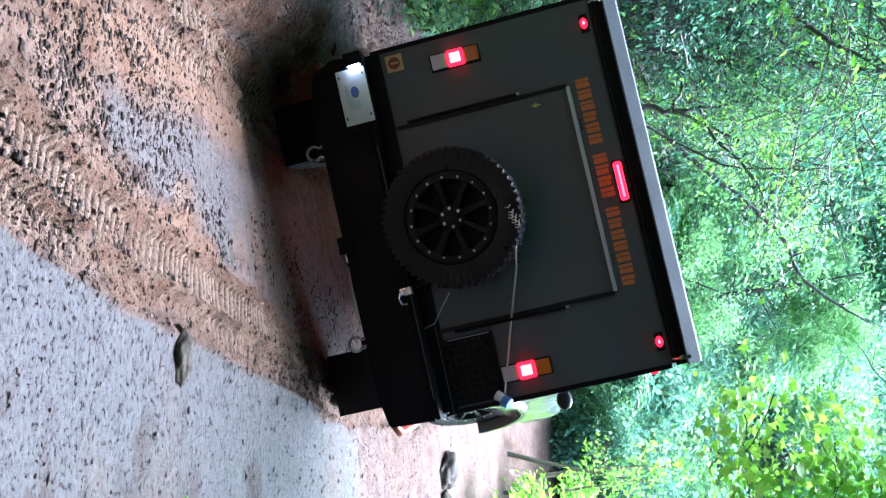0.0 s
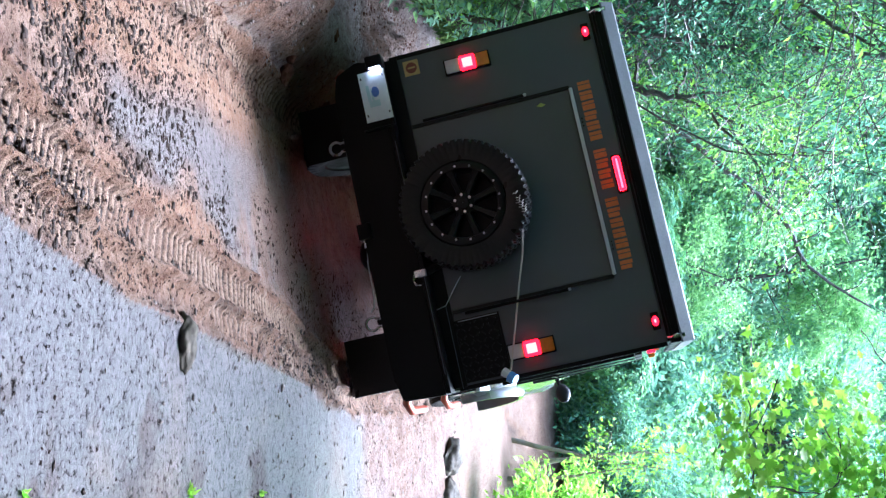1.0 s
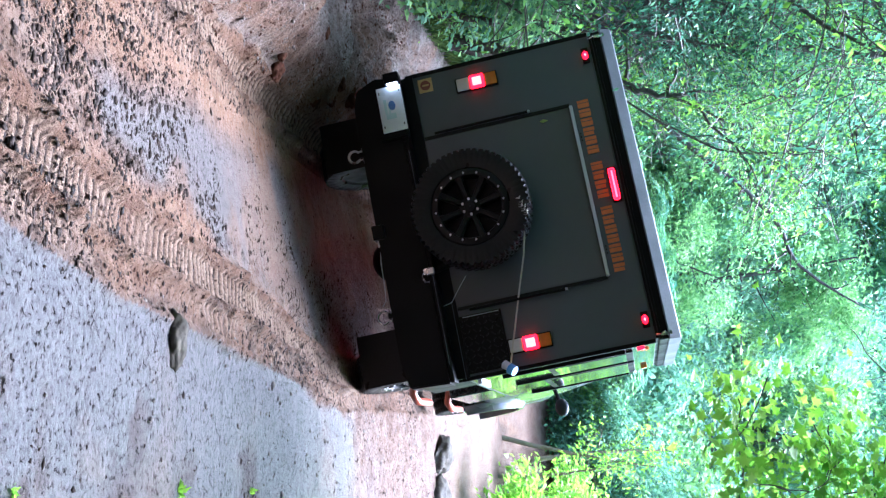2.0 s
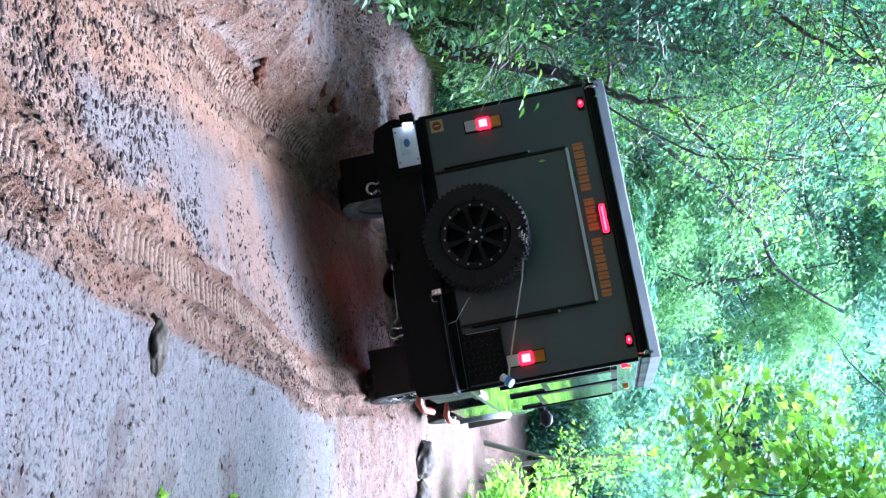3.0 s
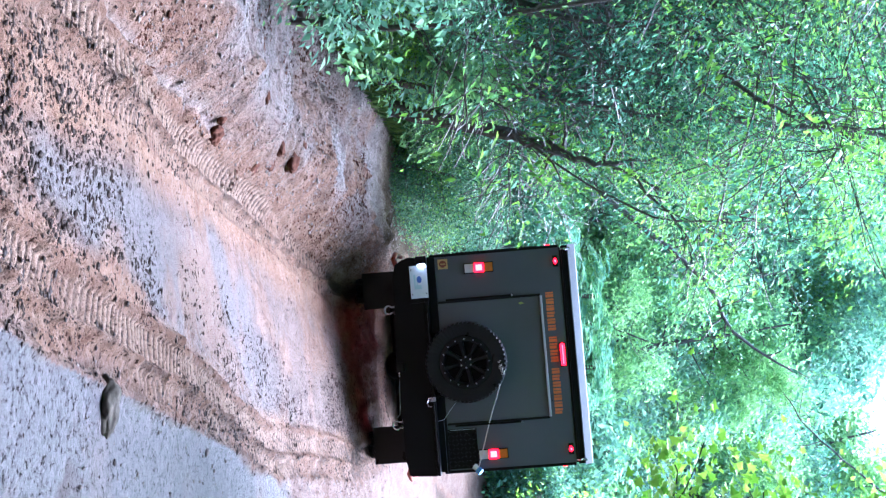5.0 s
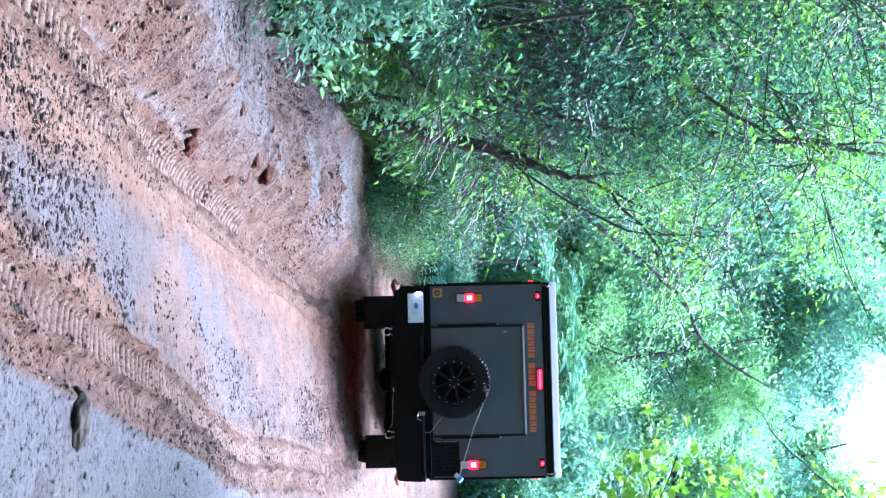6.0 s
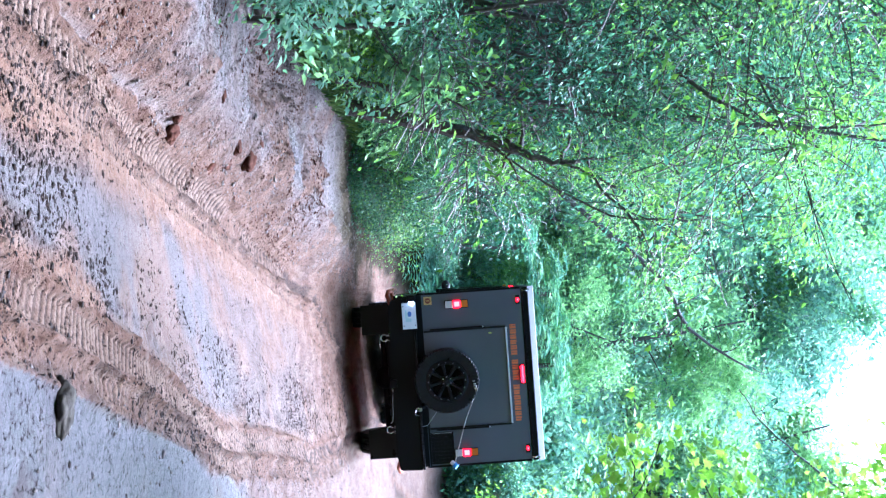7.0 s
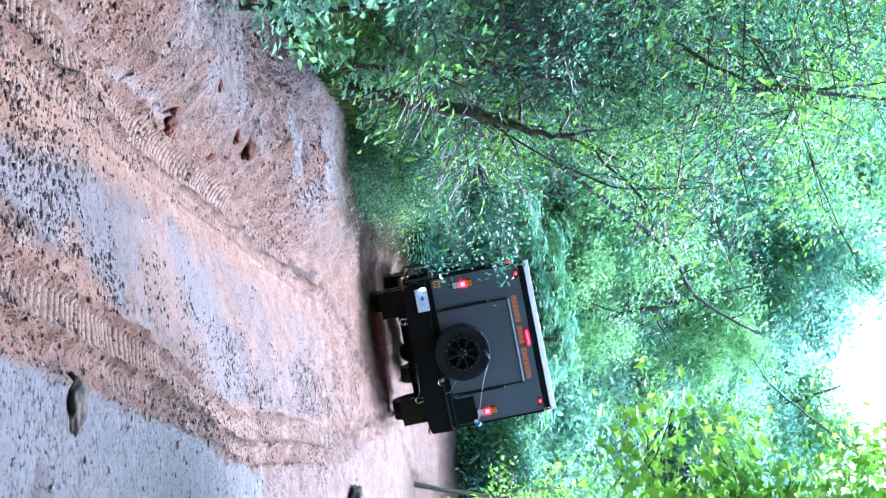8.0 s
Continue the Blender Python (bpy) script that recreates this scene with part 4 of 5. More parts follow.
def weed(seed, x, y, size):
    """A small sprout with a few upright leaves."""
    rng = np.random.default_rng(seed)
    n = 14
    me = leaf_mesh("weed_sprout", np.zeros((n, 3)) + rng.normal(0, 0.006, (n, 3)) * [1, 1, 0], rng.normal(0, 0.8, (n, 3)) + [0, 0, 1.2], size, L_LIME, rng, 0.4, 0.2, 0.0)
    ob = new("weed_sprout", me)
    ob.matrix_basis = pose(x, y, float(land(np.array([x]), np.array([y]))[0][0]))
    tagged(ob, "small bright green weed sprouting from the wet mud", "weed", "weeds in the mud")


def clods():
    """Loose lumps of mud thrown up along the wheel lines."""
    rng = np.random.default_rng(5)
    n = 44000
    y = 2.5 + 12 * rng.random(n) ** 1.6
    xl, _, xr, _ = lines_at(y)
    side = rng.random(n)
    xp = np.interp(y, PRINT_Y, PRINT_X)
    c = np.where(side < 0.14, xp + 0.1, np.where(side < 0.55, xr - 0.30, np.where(side < 0.75, xr + 0.14, xr - 0.62)))
    x = c + rng.normal(0, 0.11, n) + np.where(rng.random(n) < 0.3, rng.uniform(-1.0, 1.6, n), 0)
    h, wet, grey, soil_shade, churn_shade, crest_light, film = land(x, y)
    keep = ((wet < 0.75) | (rng.random(n) < np.where(x > xr + 0.25, 0.12, 0.55))) & (fbm(x, y, 2.4, 3, 88) > rng.uniform(-0.35, 0.25, n))
    x, y = x[keep], y[keep]
    n = len(x)
    s = 0.0028 + 0.012 * rng.random(n) ** 5 + 0.004 * rng.random(n)
    lumps("mud_clods", x, y, s, M_CLOD, rng, "scattered dark wet clods of mud along the ruts", "mud", 0.34)


def bank_clods():
    """Crumbs of broken clay over the bank."""
    rng = np.random.default_rng(15)
    n = 14000
    y = rng.uniform(4.2, 11.5, n)
    xl = lines_at(y)[0]
    x = xl - rng.uniform(0.15, 1.5, n)
    keep = fbm(x, y, 1.6, 4, 97) > rng.uniform(-0.1, 0.3, n)
    x, y = x[keep], y[keep]
    s = 0.004 + 0.012 * rng.random(len(x)) ** 5 + 0.003 * rng.random(len(x))
    lumps("bank_crumbs", x, y, s, M_CLAYLUMP, rng, "dark red crumbs of clay strewn over the bank", "mud")


def gravel():
    rng = np.random.default_rng(6)
    n = 8000
    y = rng.uniform(4.0, 16, n)
    xl, _, xr, _ = lines_at(y)
    x = np.where(rng.random(n) < 0.8, xl - 0.3 - np.abs(rng.normal(0, 0.8, n)), xr + rng.uniform(0.2, 1.8, n))
    s = 0.004 + 0.012 * rng.random(n) ** 5 + 0.004 * rng.random(n)
    lumps("gravel", x, y, s, M_PEBBLE, rng, "pale gravel and small stones bedded in the mud", "gravel", 0.55)


def grass():
    rng = np.random.default_rng(9)
    n = 11000
    y = rng.uniform(5.5, 20, n)
    xl, _, xr, _ = lines_at(y)
    left = rng.random(n) < 0.75
    edge = np.interp(y, [4, 8.7, 12.4, 14, 15.4, 17, 22], [-2.6, -2.2, -1.8, -1.8, -2.3, -2.6, -4.0])
    x = np.where(left, edge - np.abs(rng.normal(0, 0.5, n)), xr + 2.2 + 0.15 * np.maximum(y - 12, 0) + np.abs(rng.normal(0, 1.6, n)))
    h = land(x, y, False)[0]
    pos = np.stack([x, y, h - 0.01], 1)
    me = leaf_mesh("grass", pos, np.tile([0, 0, 2.0], (n, 1)), 0.17, L_GRASS, rng, 0.09, 0.1, -0.3)
    tagged(new("grass", me), "short grass and weeds along the edges of the track", "grass", kind="stuff")


plant_all()
stone("stone", 61, (0.10, 0.055, 0.045), 0.40, 4.36, -8, "small muddy stone half buried in the track")
stone("stone", 62, (0.20, 0.30, 0.14), 2.35, 12.4, 10, "grey muddy boulder at the edge of the track")
stone("stone", 63, (0.22, 0.26, 0.15), 2.75, 12.0, 60, "grey muddy boulder at the edge of the track")
stone("stone", 64, (0.22, 0.2, 0.18), -2.35, 8.6, 40, "pale stone beside the bushes on the bank", 0.2)
for k, (x, y, s) in enumerate(((-0.82, 8.3, 0.07), (-0.90, 7.25, 0.06), (-0.93, 8.85, 0.08), (-0.98, 8.5, 0.05), (-1.05, 8.9, 0.045), (-0.86, 8.6, 0.055), (-0.98, 7.1, 0.04), (-1.2, 7.6, 0.04))):
    clay_lump(80 + k, (s, s * 1.5, s * 0.75), x - 0.17, y, 40 * k)
for k, (x, y) in enumerate(((0.71, 3.09), (1.21, 5.38), (1.0, 4.4))):
    weed(90 + k, x, y, 0.032 + 0.008 * (k % 3))
clods()
bank_clods()
gravel()
grass()


# ---- the camper truck ----
# its own space: x to its right, y ahead from the rear face, z up from the foot of the wheels
def tyre_profile(r, w):
    h = w / 2
    return [(r * 0.60, -h * 0.72), (r * 0.66, -h * 0.95), (r * 0.78, -h * 1.02), (r * 0.90, -h * 0.98), (r * 0.955, -h * 0.86), (r * 0.965, -h * 0.5),
            (r * 0.968, 0), (r * 0.965, h * 0.5), (r * 0.955, h * 0.86), (r * 0.90, h * 0.98), (r * 0.78, h * 1.02), (r * 0.66, h * 0.95), (r * 0.60, h * 0.72)]


def tread_tyre(r, w, count=56):
    """A mud-terrain tyre as one skin: side walls with ribs and raised blocks on the tread."""
    h, per = w / 2, 6
    prof = tyre_profile(r, w)[:4] + [(0, -h * k / 10) for k in range(10, -11, -1)] + tyre_profile(r, w)[-4:]
    sides = count * per
    bm, rings = bmesh.new(), []
    for i, (rad, y) in enumerate(prof):
        ring = []
        v = y / h
        for k in range(sides):
            ph, blk = (k % per) / per, k // per
            q, yy = rad, y
            if rad == 0:
                q = r * (0.955 - 0.02 * max(abs(v) - 0.8, 0) / 0.2)
                u = (ph + 0.35 * v + (0.5 if v > 0 else 0)) % 1.0
                groove = abs(v) < 0.07 or 0.50 < abs(v) < 0.62
                if u < 0.62 and not groove:
                    q += r * 0.036
            elif 0.8 < rad / r and (ph < 0.55):
                yy = y * (1.05 if blk % 2 else 1.025)
            a = k * math.tau / sides
            ring.append(bm.verts.new((q * math.cos(a), yy, q * math.sin(a))))
        rings.append(ring)
    n = len(rings)
    for i in range(n):
        a, b = rings[i], rings[(i + 1) % n]
        for k in range(sides):
            bm.faces.new((a[k], a[(k + 1) % sides], b[(k + 1) % sides], b[k]))
    bmesh.ops.recalc_face_normals(bm, faces=bm.faces)
    return bm


def wheel(name, parent, r, w, loc, face):
    """A wheel turning about y in its own space; face -1 shows the rim's front towards -y."""
    root = new(name)
    root.parent = parent
    smooth(part("tyre", tread_tyre(r, w), M_RUBBER, root, "black mud-terrain tyre"), 30)
    bm = lathe(bmesh.new(), [(r * 0.62, -w * 0.40), (r * 0.64, -w * 0.47), (r * 0.60, -w * 0.50), (r * 0.535, -w * 0.49), (r * 0.52, -w * 0.42), (r * 0.50, -w * 0.15), (r * 0.50, w * 0.4), (r * 0.62, w * 0.44)], 64)
    rim = smooth(part("rim", bm, M_RIM, root, "satin black alloy rim"), 35)
    bm = lathe(bmesh.new(), [(0.004, -w * 0.10), (r * 0.5, -w * 0.10), (r * 0.5, -w * 0.06), (0.004, -w * 0.06)], 32)
    part("back_plate", bm, M_BLACK, rim)
    # Black disc added to keep the rim's inner side in the dark.
    bm = lathe(bmesh.new(), [(0.004, w * 0.43), (r * 0.60, w * 0.43), (r * 0.60, w * 0.34), (0.004, w * 0.34)], 32)
    part("shade_disc", bm, M_RUBBER, rim)
    for k in range(8):
        a = k * math.tau / 8 + 0.2
        bm = bmesh.new()
        prof = [(0.10, 0.032, -0.36, 0.05), (0.22, 0.024, -0.40, 0.05), (0.36, 0.026, -0.43, 0.05), (0.53, 0.038, -0.46, 0.06)]
        rows = []
        for q, hw, y0, th in prof:
            rows.append([bm.verts.new((q * r, y0 * w + dy * w, s * hw * r * (2.2 if q < 0.2 else 1.9))) for s, dy in ((-1, 0.06), (-0.6, 0.0), (0.6, 0.0), (1, 0.06), (1, 0.25), (-1, 0.25))])
        for p, q in zip(rows, rows[1:]):
            for i in range(6):
                bm.faces.new((p[i], p[(i + 1) % 6], q[(i + 1) % 6], q[i]))
        bm.faces.new(rows[0])
        bm.faces.new(rows[-1][::-1])
        bmesh.ops.recalc_face_normals(bm, faces=bm.faces)
        sp = part("spoke", bm, M_RIM, rim)
        sp.matrix_basis = pose(0, 0, 0, 0, -math.degrees(a), 0)
    bm = lathe(bmesh.new(), [(0.004, -w * 0.50), (r * 0.085, -w * 0.49), (r * 0.10, -w * 0.44), (r * 0.17, -w * 0.40), (r * 0.17, -w * 0.2), (0.004, -w * 0.2)], 24)
    smooth(part("hub_cap", bm, M_RIM, rim), 35)
    bolt = bmesh.new()
    bmesh.ops.create_cone(bolt, cap_ends=True, segments=6, radius1=0.0085, radius2=0.0070, depth=0.014, matrix=Matrix.Rotation(radians(90), 4, "X"))
    proto = part("rim_bolt", bolt, M_STEEL, rim, "bright steel bolt")
    proto.matrix_basis = pose(r * 0.565, -w * 0.50 - 0.004, 0)
    for k in range(1, 16):
        o = new("rim_bolt", proto.data)
        o.parent = rim
        tagged(o, "bright steel bolt")
        o.matrix_basis = pose(r * 0.565 * math.cos(k * math.tau / 16), -w * 0.50 - 0.004, r * 0.565 * math.sin(k * math.tau / 16))
    for k in range(6):
        o = new("wheel_nut", proto.data)
        o.parent = rim
        tagged(o, "steel wheel nut")
        o.matrix_basis = pose(r * 0.13 * math.cos(k * math.tau / 6), -w * 0.43, r * 0.13 * math.sin(k * math.tau / 6)) @ Matrix.Diagonal((1.3, 1.6, 1.3, 1))
    root.matrix_basis = pose(*loc)
    return root


def plain(name, parent, mat, x0, x1, y0, y1, z0, z1, bevel=0.004, label=""):
    return part(name, box(bmesh.new(), x0, x1, y0, y1, z0, z1, bevel), mat, parent, label)


def tail_lamp(truck, x):
    lamp = plain("tail_lamp", truck, M_BLACK, x - 0.053, x + 0.053, -0.016, 0.004, 1.245, 1.545, 0.006, "lit three-part tail lamp")
    plain("reverse_lens", lamp, M_WHITELENS, x - 0.044, x + 0.044, -0.034, -0.014, 1.255, 1.348, 0.006, "clear white lens")
    plain("brake_lens", lamp, G_RED, x - 0.050, x + 0.050, -0.040, -0.014, 1.350, 1.452, 0.012, "glowing red brake lens")
    plain("bulb_spot", lamp, G_REDHOT, x - 0.030, x + 0.030, -0.043, -0.038, 1.368, 1.432, 0.002, "bright centre of the brake lens")
    plain("turn_lens", lamp, M_AMBER, x - 0.044, x + 0.044, -0.034, -0.014, 1.454, 1.538, 0.006, "amber lens")


def marker_lamp(truck, x):
    lamp = plain("marker_lamp", truck, M_BLACK, x - 0.056, x + 0.056, -0.012, 0.004, 2.146, 2.196, 0.006, "small lit red marker lamp")
    bm = bmesh.new()
    bmesh.ops.create_uvsphere(bm, u_segments=16, v_segments=10, radius=1, matrix=Matrix.LocRotScale((x, -0.014, 2.17), None, (0.032, 0.018, 0.021)))
    smooth(part("lens", bm, G_RED, lamp, "glowing red lens"), 60)
    bm = bmesh.new()
    bmesh.ops.create_uvsphere(bm, u_segments=12, v_segments=8, radius=1, matrix=Matrix.LocRotScale((x, -0.028, 2.17), None, (0.013, 0.006, 0.008)))
    smooth(part("bulb_spot", bm, G_REDHOT, lamp, "bright centre of the lens"), 60)


def shackle(truck, x):
    bm = bmesh.new()
    pts = []
    for k in range(15):
        a = radians(-140 + k * 20)
        pts.append((x + 0.042 * math.sin(a), -0.10, 0.475 - 0.042 * math.cos(a) - 0.012))
    pts = [(x - 0.03, -0.10, 0.535)] + pts + [(x + 0.03, -0.10, 0.535)]
    tube(bm, pts, 0.009, 8)
    s = smooth(part("bow_shackle", bm, M_STEEL, truck, "galvanised bow shackle"), 50)
    bm = tube(bmesh.new(), [(x - 0.055, -0.10, 0.53), (x + 0.055, -0.10, 0.53)], 0.010, 8)
    part("shackle_pin", bm, M_STEEL, s)
    plain("recovery_point", truck, M_BLACK, x - 0.016, x + 0.016, -0.13, 0.02, 0.50, 0.60, 0.006)


def letters(truck):
    """The maker's name as plain orange shapes, split like stencil lettering."""
    words, x, z0, z1 = (6, 4, 7), -0.632, 2.044, 2.122
    adv, gap = 0.0665, 0.050
    root = plain("maker_lettering", truck, M_ORANGE, -0.640, -0.6395, -0.0045, -0.004, 2.08, 2.0805, 0, "orange stencil-like shapes in place of lettering")
    rng = random.Random(4)
    for n in words:
        for k in range(n):
            w = adv * 0.80
            bm = bmesh.new()
            split = w * rng.uniform(0.34, 0.5)
            top = z1 - (0.0 if rng.random() < 0.7 else 0.008)
            box(bm, x, x + split - 0.003, -0.0035, 0.001, z0, z1)
            box(bm, x + split + 0.003, x + w, -0.0035, 0.001, z0, top)
            part("letter_shape", bm, M_ORANGE, root)
            x += adv
        x += gap


def tub(bm, loops):
    """Joins closed loops of the same count with faces and caps the ends."""
    rows = [[bm.verts.new(p) for p in lp] for lp in loops]
    n = len(rows[0])
    for a, b in zip(rows, rows[1:]):
        for i in range(n):
            bm.faces.new((a[i], a[(i + 1) % n], b[(i + 1) % n], b[i]))
    bm.faces.new(rows[0][::-1])
    bm.faces.new(rows[-1])
    bmesh.ops.recalc_face_normals(bm, faces=bm.faces)
    return bm


def build_truck():
    truck = tagged(new("camper_trailer"), "dark grey off-road camper trailer with lit tail lamps", "trailer")
    car = tagged(new("tow_car"), "pale silver pickup towing the dark camper trailer", "car")
    W = 1.085
    # living box: rear wall, sides and roof lid
    plain("camper_box", truck, M_PANEL, -W, W, 0.0, 2.45, 0.90, 2.215, 0.012, "matt dark grey camper body")
    lid = plain("roof_lid", truck, M_BLACK, -W - 0.006, W + 0.006, -0.010, 2.47, 2.232, 2.300, 0.010, "black pop-up roof lid")
    plain("seam_seal", lid, M_RUBBER, -W + 0.01, W - 0.01, 0.010, 2.44, 2.212, 2.234, 0.0)
    loops = [[(x, -0.022, 2.296), (x, -0.022, 2.305), (x, 0.030, 2.372), (x, 0.060, 2.380), (x, 2.42, 2.380), (x, 2.46, 2.372), (x, 2.482, 2.305), (x, 2.482, 2.296)] for x in (-W - 0.012, W + 0.012)]
    part("roof_skin", tub(bmesh.new(), loops), M_ROOF, lid, "pale aluminium roof skin with a sloped edge")
    plain("lower_seam_rail", lid, M_BLACK, -W - 0.003, W + 0.003, -0.016, 0.02, 2.236, 2.252, 0.003)
    for s in (-1, 1):
        bm = tube(bmesh.new(), [(s * (W - 0.035), -0.014, 2.22), (s * (W - 0.03), -0.03, 2.25), (s * (W - 0.045), -0.03, 2.28), (s * (W - 0.03), -0.016, 2.31)], 0.006, 6)
        latch = smooth(part("roof_latch", bm, M_STEEL, truck, "chrome over-centre latch"), 50)
        plain("catch_plate", latch, M_STEEL, s * (W - 0.03) - 0.012, s * (W - 0.03) + 0.012, -0.018, -0.009, 2.255, 2.325, 0.003)
        plain("corner_trim", truck, M_BLACK, s * (W + 0.003) - 0.014, s * (W + 0.003) + 0.014, -0.005, 0.03, 0.90, 2.21, 0.004)
        # gloss side with windows, slots and lamps
        xs = s * (W + 0.004)
        side = plain("side_panel", truck, M_GLOSS, min(xs, xs + s * 0.006), max(xs, xs + s * 0.006), 0.10, 2.40, 0.95, 2.205, 0.002, "glossy dark side panel")
        for y0, y1, z0, z1 in ((0.25, 0.95, 1.45, 2.05), (1.15, 2.2, 1.35, 2.05)):
            win = plain("side_window", side, M_BLACK, min(xs, xs + s * 0.022), max(xs, xs + s * 0.022), y0, y1, z0, z1, 0.008)
            plain("pane", win, M_GLASS, min(xs + s * 0.020, xs + s * 0.026), max(xs + s * 0.020, xs + s * 0.026), y0 + 0.05, y1 - 0.05, z0 + 0.05, z1 - 0.05, 0.002, "dark tinted pane")
        for y0 in (0.16, 1.03, 2.3):
            plain("hinge_rail", side, M_BLACK, min(xs, xs + s * 0.03), max(xs, xs + s * 0.03), y0, y0 + 0.03, 1.15, 2.0, 0.006)
        plain("side_marker", side, G_RED, min(xs, xs + s * 0.03), max(xs, xs + s * 0.03), 0.10, 0.15, 2.08, 2.13, 0.006, "lit red side marker")
        plain("side_reflector", side, M_AMBER, min(xs, xs + s * 0.018), max(xs, xs + s * 0.018), 0.30, 0.42, 2.10, 2.16, 0.005, "amber reflector")
        plain("side_reflector", side, M_AMBER, min(xs, xs + s * 0.03), max(xs, xs + s * 0.03), 1.9, 1.98, 2.10, 2.15, 0.005, "amber reflector")
        plain("locker_door", truck, M_BLACK, min(xs, xs - s * 0.14), max(xs, xs - s * 0.14), 0.12, 0.60, 0.60, 0.92, 0.01)
        plain("locker_door", truck, M_GLOSS, min(xs, xs - s * 0.14), max(xs, xs - s * 0.14), 1.40, 2.38, 0.58, 0.92, 0.01)
        plain("grab_rail", truck, M_ALU, min(xs, xs + s * 0.03), max(xs, xs + s * 0.03), 0.22, 0.70, 0.97, 1.0, 0.006, "pale aluminium rail")
        # orange brackets of the side steps
        for y0 in (0.10, 1.55):
            bm = tube(bmesh.new(), [(s * 0.86, y0 + 0.02, 0.60), (s * 0.98, y0 + 0.03, 0.56), (s * 1.10, y0 + 0.05, 0.52), (s * 1.15, y0 + 0.10, 0.535), (s * 1.15, y0 + 0.42, 0.56)], [0.024, 0.026, 0.028, 0.028, 0.026], 10)
            smooth(part("step_bracket", bm, M_REDPIPE, truck, "orange-red painted steel step bracket"), 50)
        tail_lamp(truck, s * 0.935)
        marker_lamp(truck, s * 0.938)
        shackle(truck, s * 0.575)
        # mud flap
        bm = box(bmesh.new(), s * 0.80 - 0.19, s * 0.80 + 0.19, 0.30, 0.312, 0.16, 0.66, 0.003)
        part("mud_flap", bm, M_RUBBER, truck, "black rubber mud flap")
    # hatch
    hatch = plain("rear_hatch", truck, M_DOOR, -0.600, 0.600, -0.016, 0.006, 0.955, 1.985, 0.006, "charcoal rear hatch panel")
    plain("drip_rail", hatch, M_ALU, -0.605, 0.605, -0.034, -0.004, 1.985, 2.008, 0.005, "pale aluminium drip rail")
    for s in (-1, 1):
        plain("edge_seal", hatch, M_RUBBER, s * 0.612 - 0.012, s * 0.612 + 0.012, -0.022, 0.006, 0.96, 1.99, 0.004)
        bm = tube(bmesh.new(), [(s * 0.632, -0.03, 1.04), (s * 0.632, -0.035, 1.4), (s * 0.632, -0.03, 1.70)], 0.010, 8)
        strut = part("gas_strut", bm, M_BLACK, hatch)
        plain("strut_pin", strut, M_STEEL, s * 0.632 - 0.008, s * 0.632 + 0.008, -0.046, -0.02, 1.70, 1.718, 0.003)
        for k in range(3):
            bm = bmesh.new()
            bmesh.ops.create_cone(bm, cap_ends=True, segments=10, radius1=0.006, radius2=0.005, depth=0.01, matrix=pose(s * 0.40 + k * 0.024, -0.005, 2.024, 90))
            part("screw", bm, M_BLACK, hatch)
    stop = plain("stop_lamp", truck, M_BLACK, -0.125, 0.125, -0.022, 0.004, 2.135, 2.202, 0.012, "long lit red high stop lamp")
    plain("lens", stop, G_RED, -0.112, 0.112, -0.036, -0.018, 2.145, 2.192, 0.016, "glowing red lens")
    plain("bulb_strip", stop, G_STRIP, -0.095, 0.095, -0.0385, -0.034, 2.163, 2.176, 0.002, "bright core of the lens")
    letters(truck)
    # sticker with a plain round mark
    st = plain("warning_sticker", truck, M_STICK, -1.050, -0.950, -0.0035, 0.001, 0.985, 1.085, 0, "square yellow sticker with a dark mark")
    bm = bmesh.new()
    bmesh.ops.create_cone(bm, cap_ends=True, segments=24, radius1=0.036, radius2=0.036, depth=0.002, matrix=pose(-1.0, -0.0045, 1.035, 90))
    part("sticker_mark", bm, M_STICKRED, st)
    plain("sticker_bar", st, M_STICK, -1.006, -0.994, -0.0062, -0.004, 1.012, 1.06, 0)
    # chequer plate
    ch = plain("chequer_plate", truck, M_BLACK, 0.665, 1.06, -0.008, 0.002, 0.945, 1.235, 0.003, "dark chequer plate panel")
    bm = bmesh.new()
    for i in range(9):
        for j in range(7):
            a = 45 if (i + j) % 2 else -45
            box(bm, -0.016, 0.016, -0.002, 0.002, -0.005, 0.005, 0, None)
            bmesh.ops.transform(bm, matrix=pose(0.69 + i * 0.043, -0.009, 0.965 + j * 0.040, 0, a, 0), verts=list(bm.verts)[-8:])
    part("tread_pattern", bm, M_RUBBER, ch)
    plain("plate_edge", ch, M_ALU, 0.672, 0.676, -0.012, -0.004, 0.98, 1.235, 0)
    plain("plate_top_edge", ch, M_BLACK, 0.665, 1.06, -0.014, -0.004, 1.232, 1.244, 0.002)
    # bumper, swing-arm beam and lower skirt
    bump = part("rear_bumper", prism(bmesh.new(), [(-1.03, 0.56), (-0.90, 0.525), (0.90, 0.525), (1.09, 0.56), (1.105, 0.84), (-1.06, 0.84), (-1.09, 0.70)], -0.13, 0.10, 0.010), M_BLACK, truck, "black steel rear bumper")
    plain("top_lip", bump, M_BLACK, -1.0, 1.10, -0.150, 0.02, 0.842, 0.868, 0.005)
    plain("lip_edge", bump, M_ROOF, -0.52, -0.22, -0.1525, -0.1495, 0.853, 0.857, 0, "thin paler strip along the edge")
    plain("lip_edge", bump, M_ROOF, 0.36, 0.98, -0.1525, -0.1495, 0.853, 0.857, 0, "thin paler strip along the edge")
    plain("skirt", truck, M_BLACK, -1.08, 1.08, -0.02, 0.03, 0.86, 0.955, 0.004)
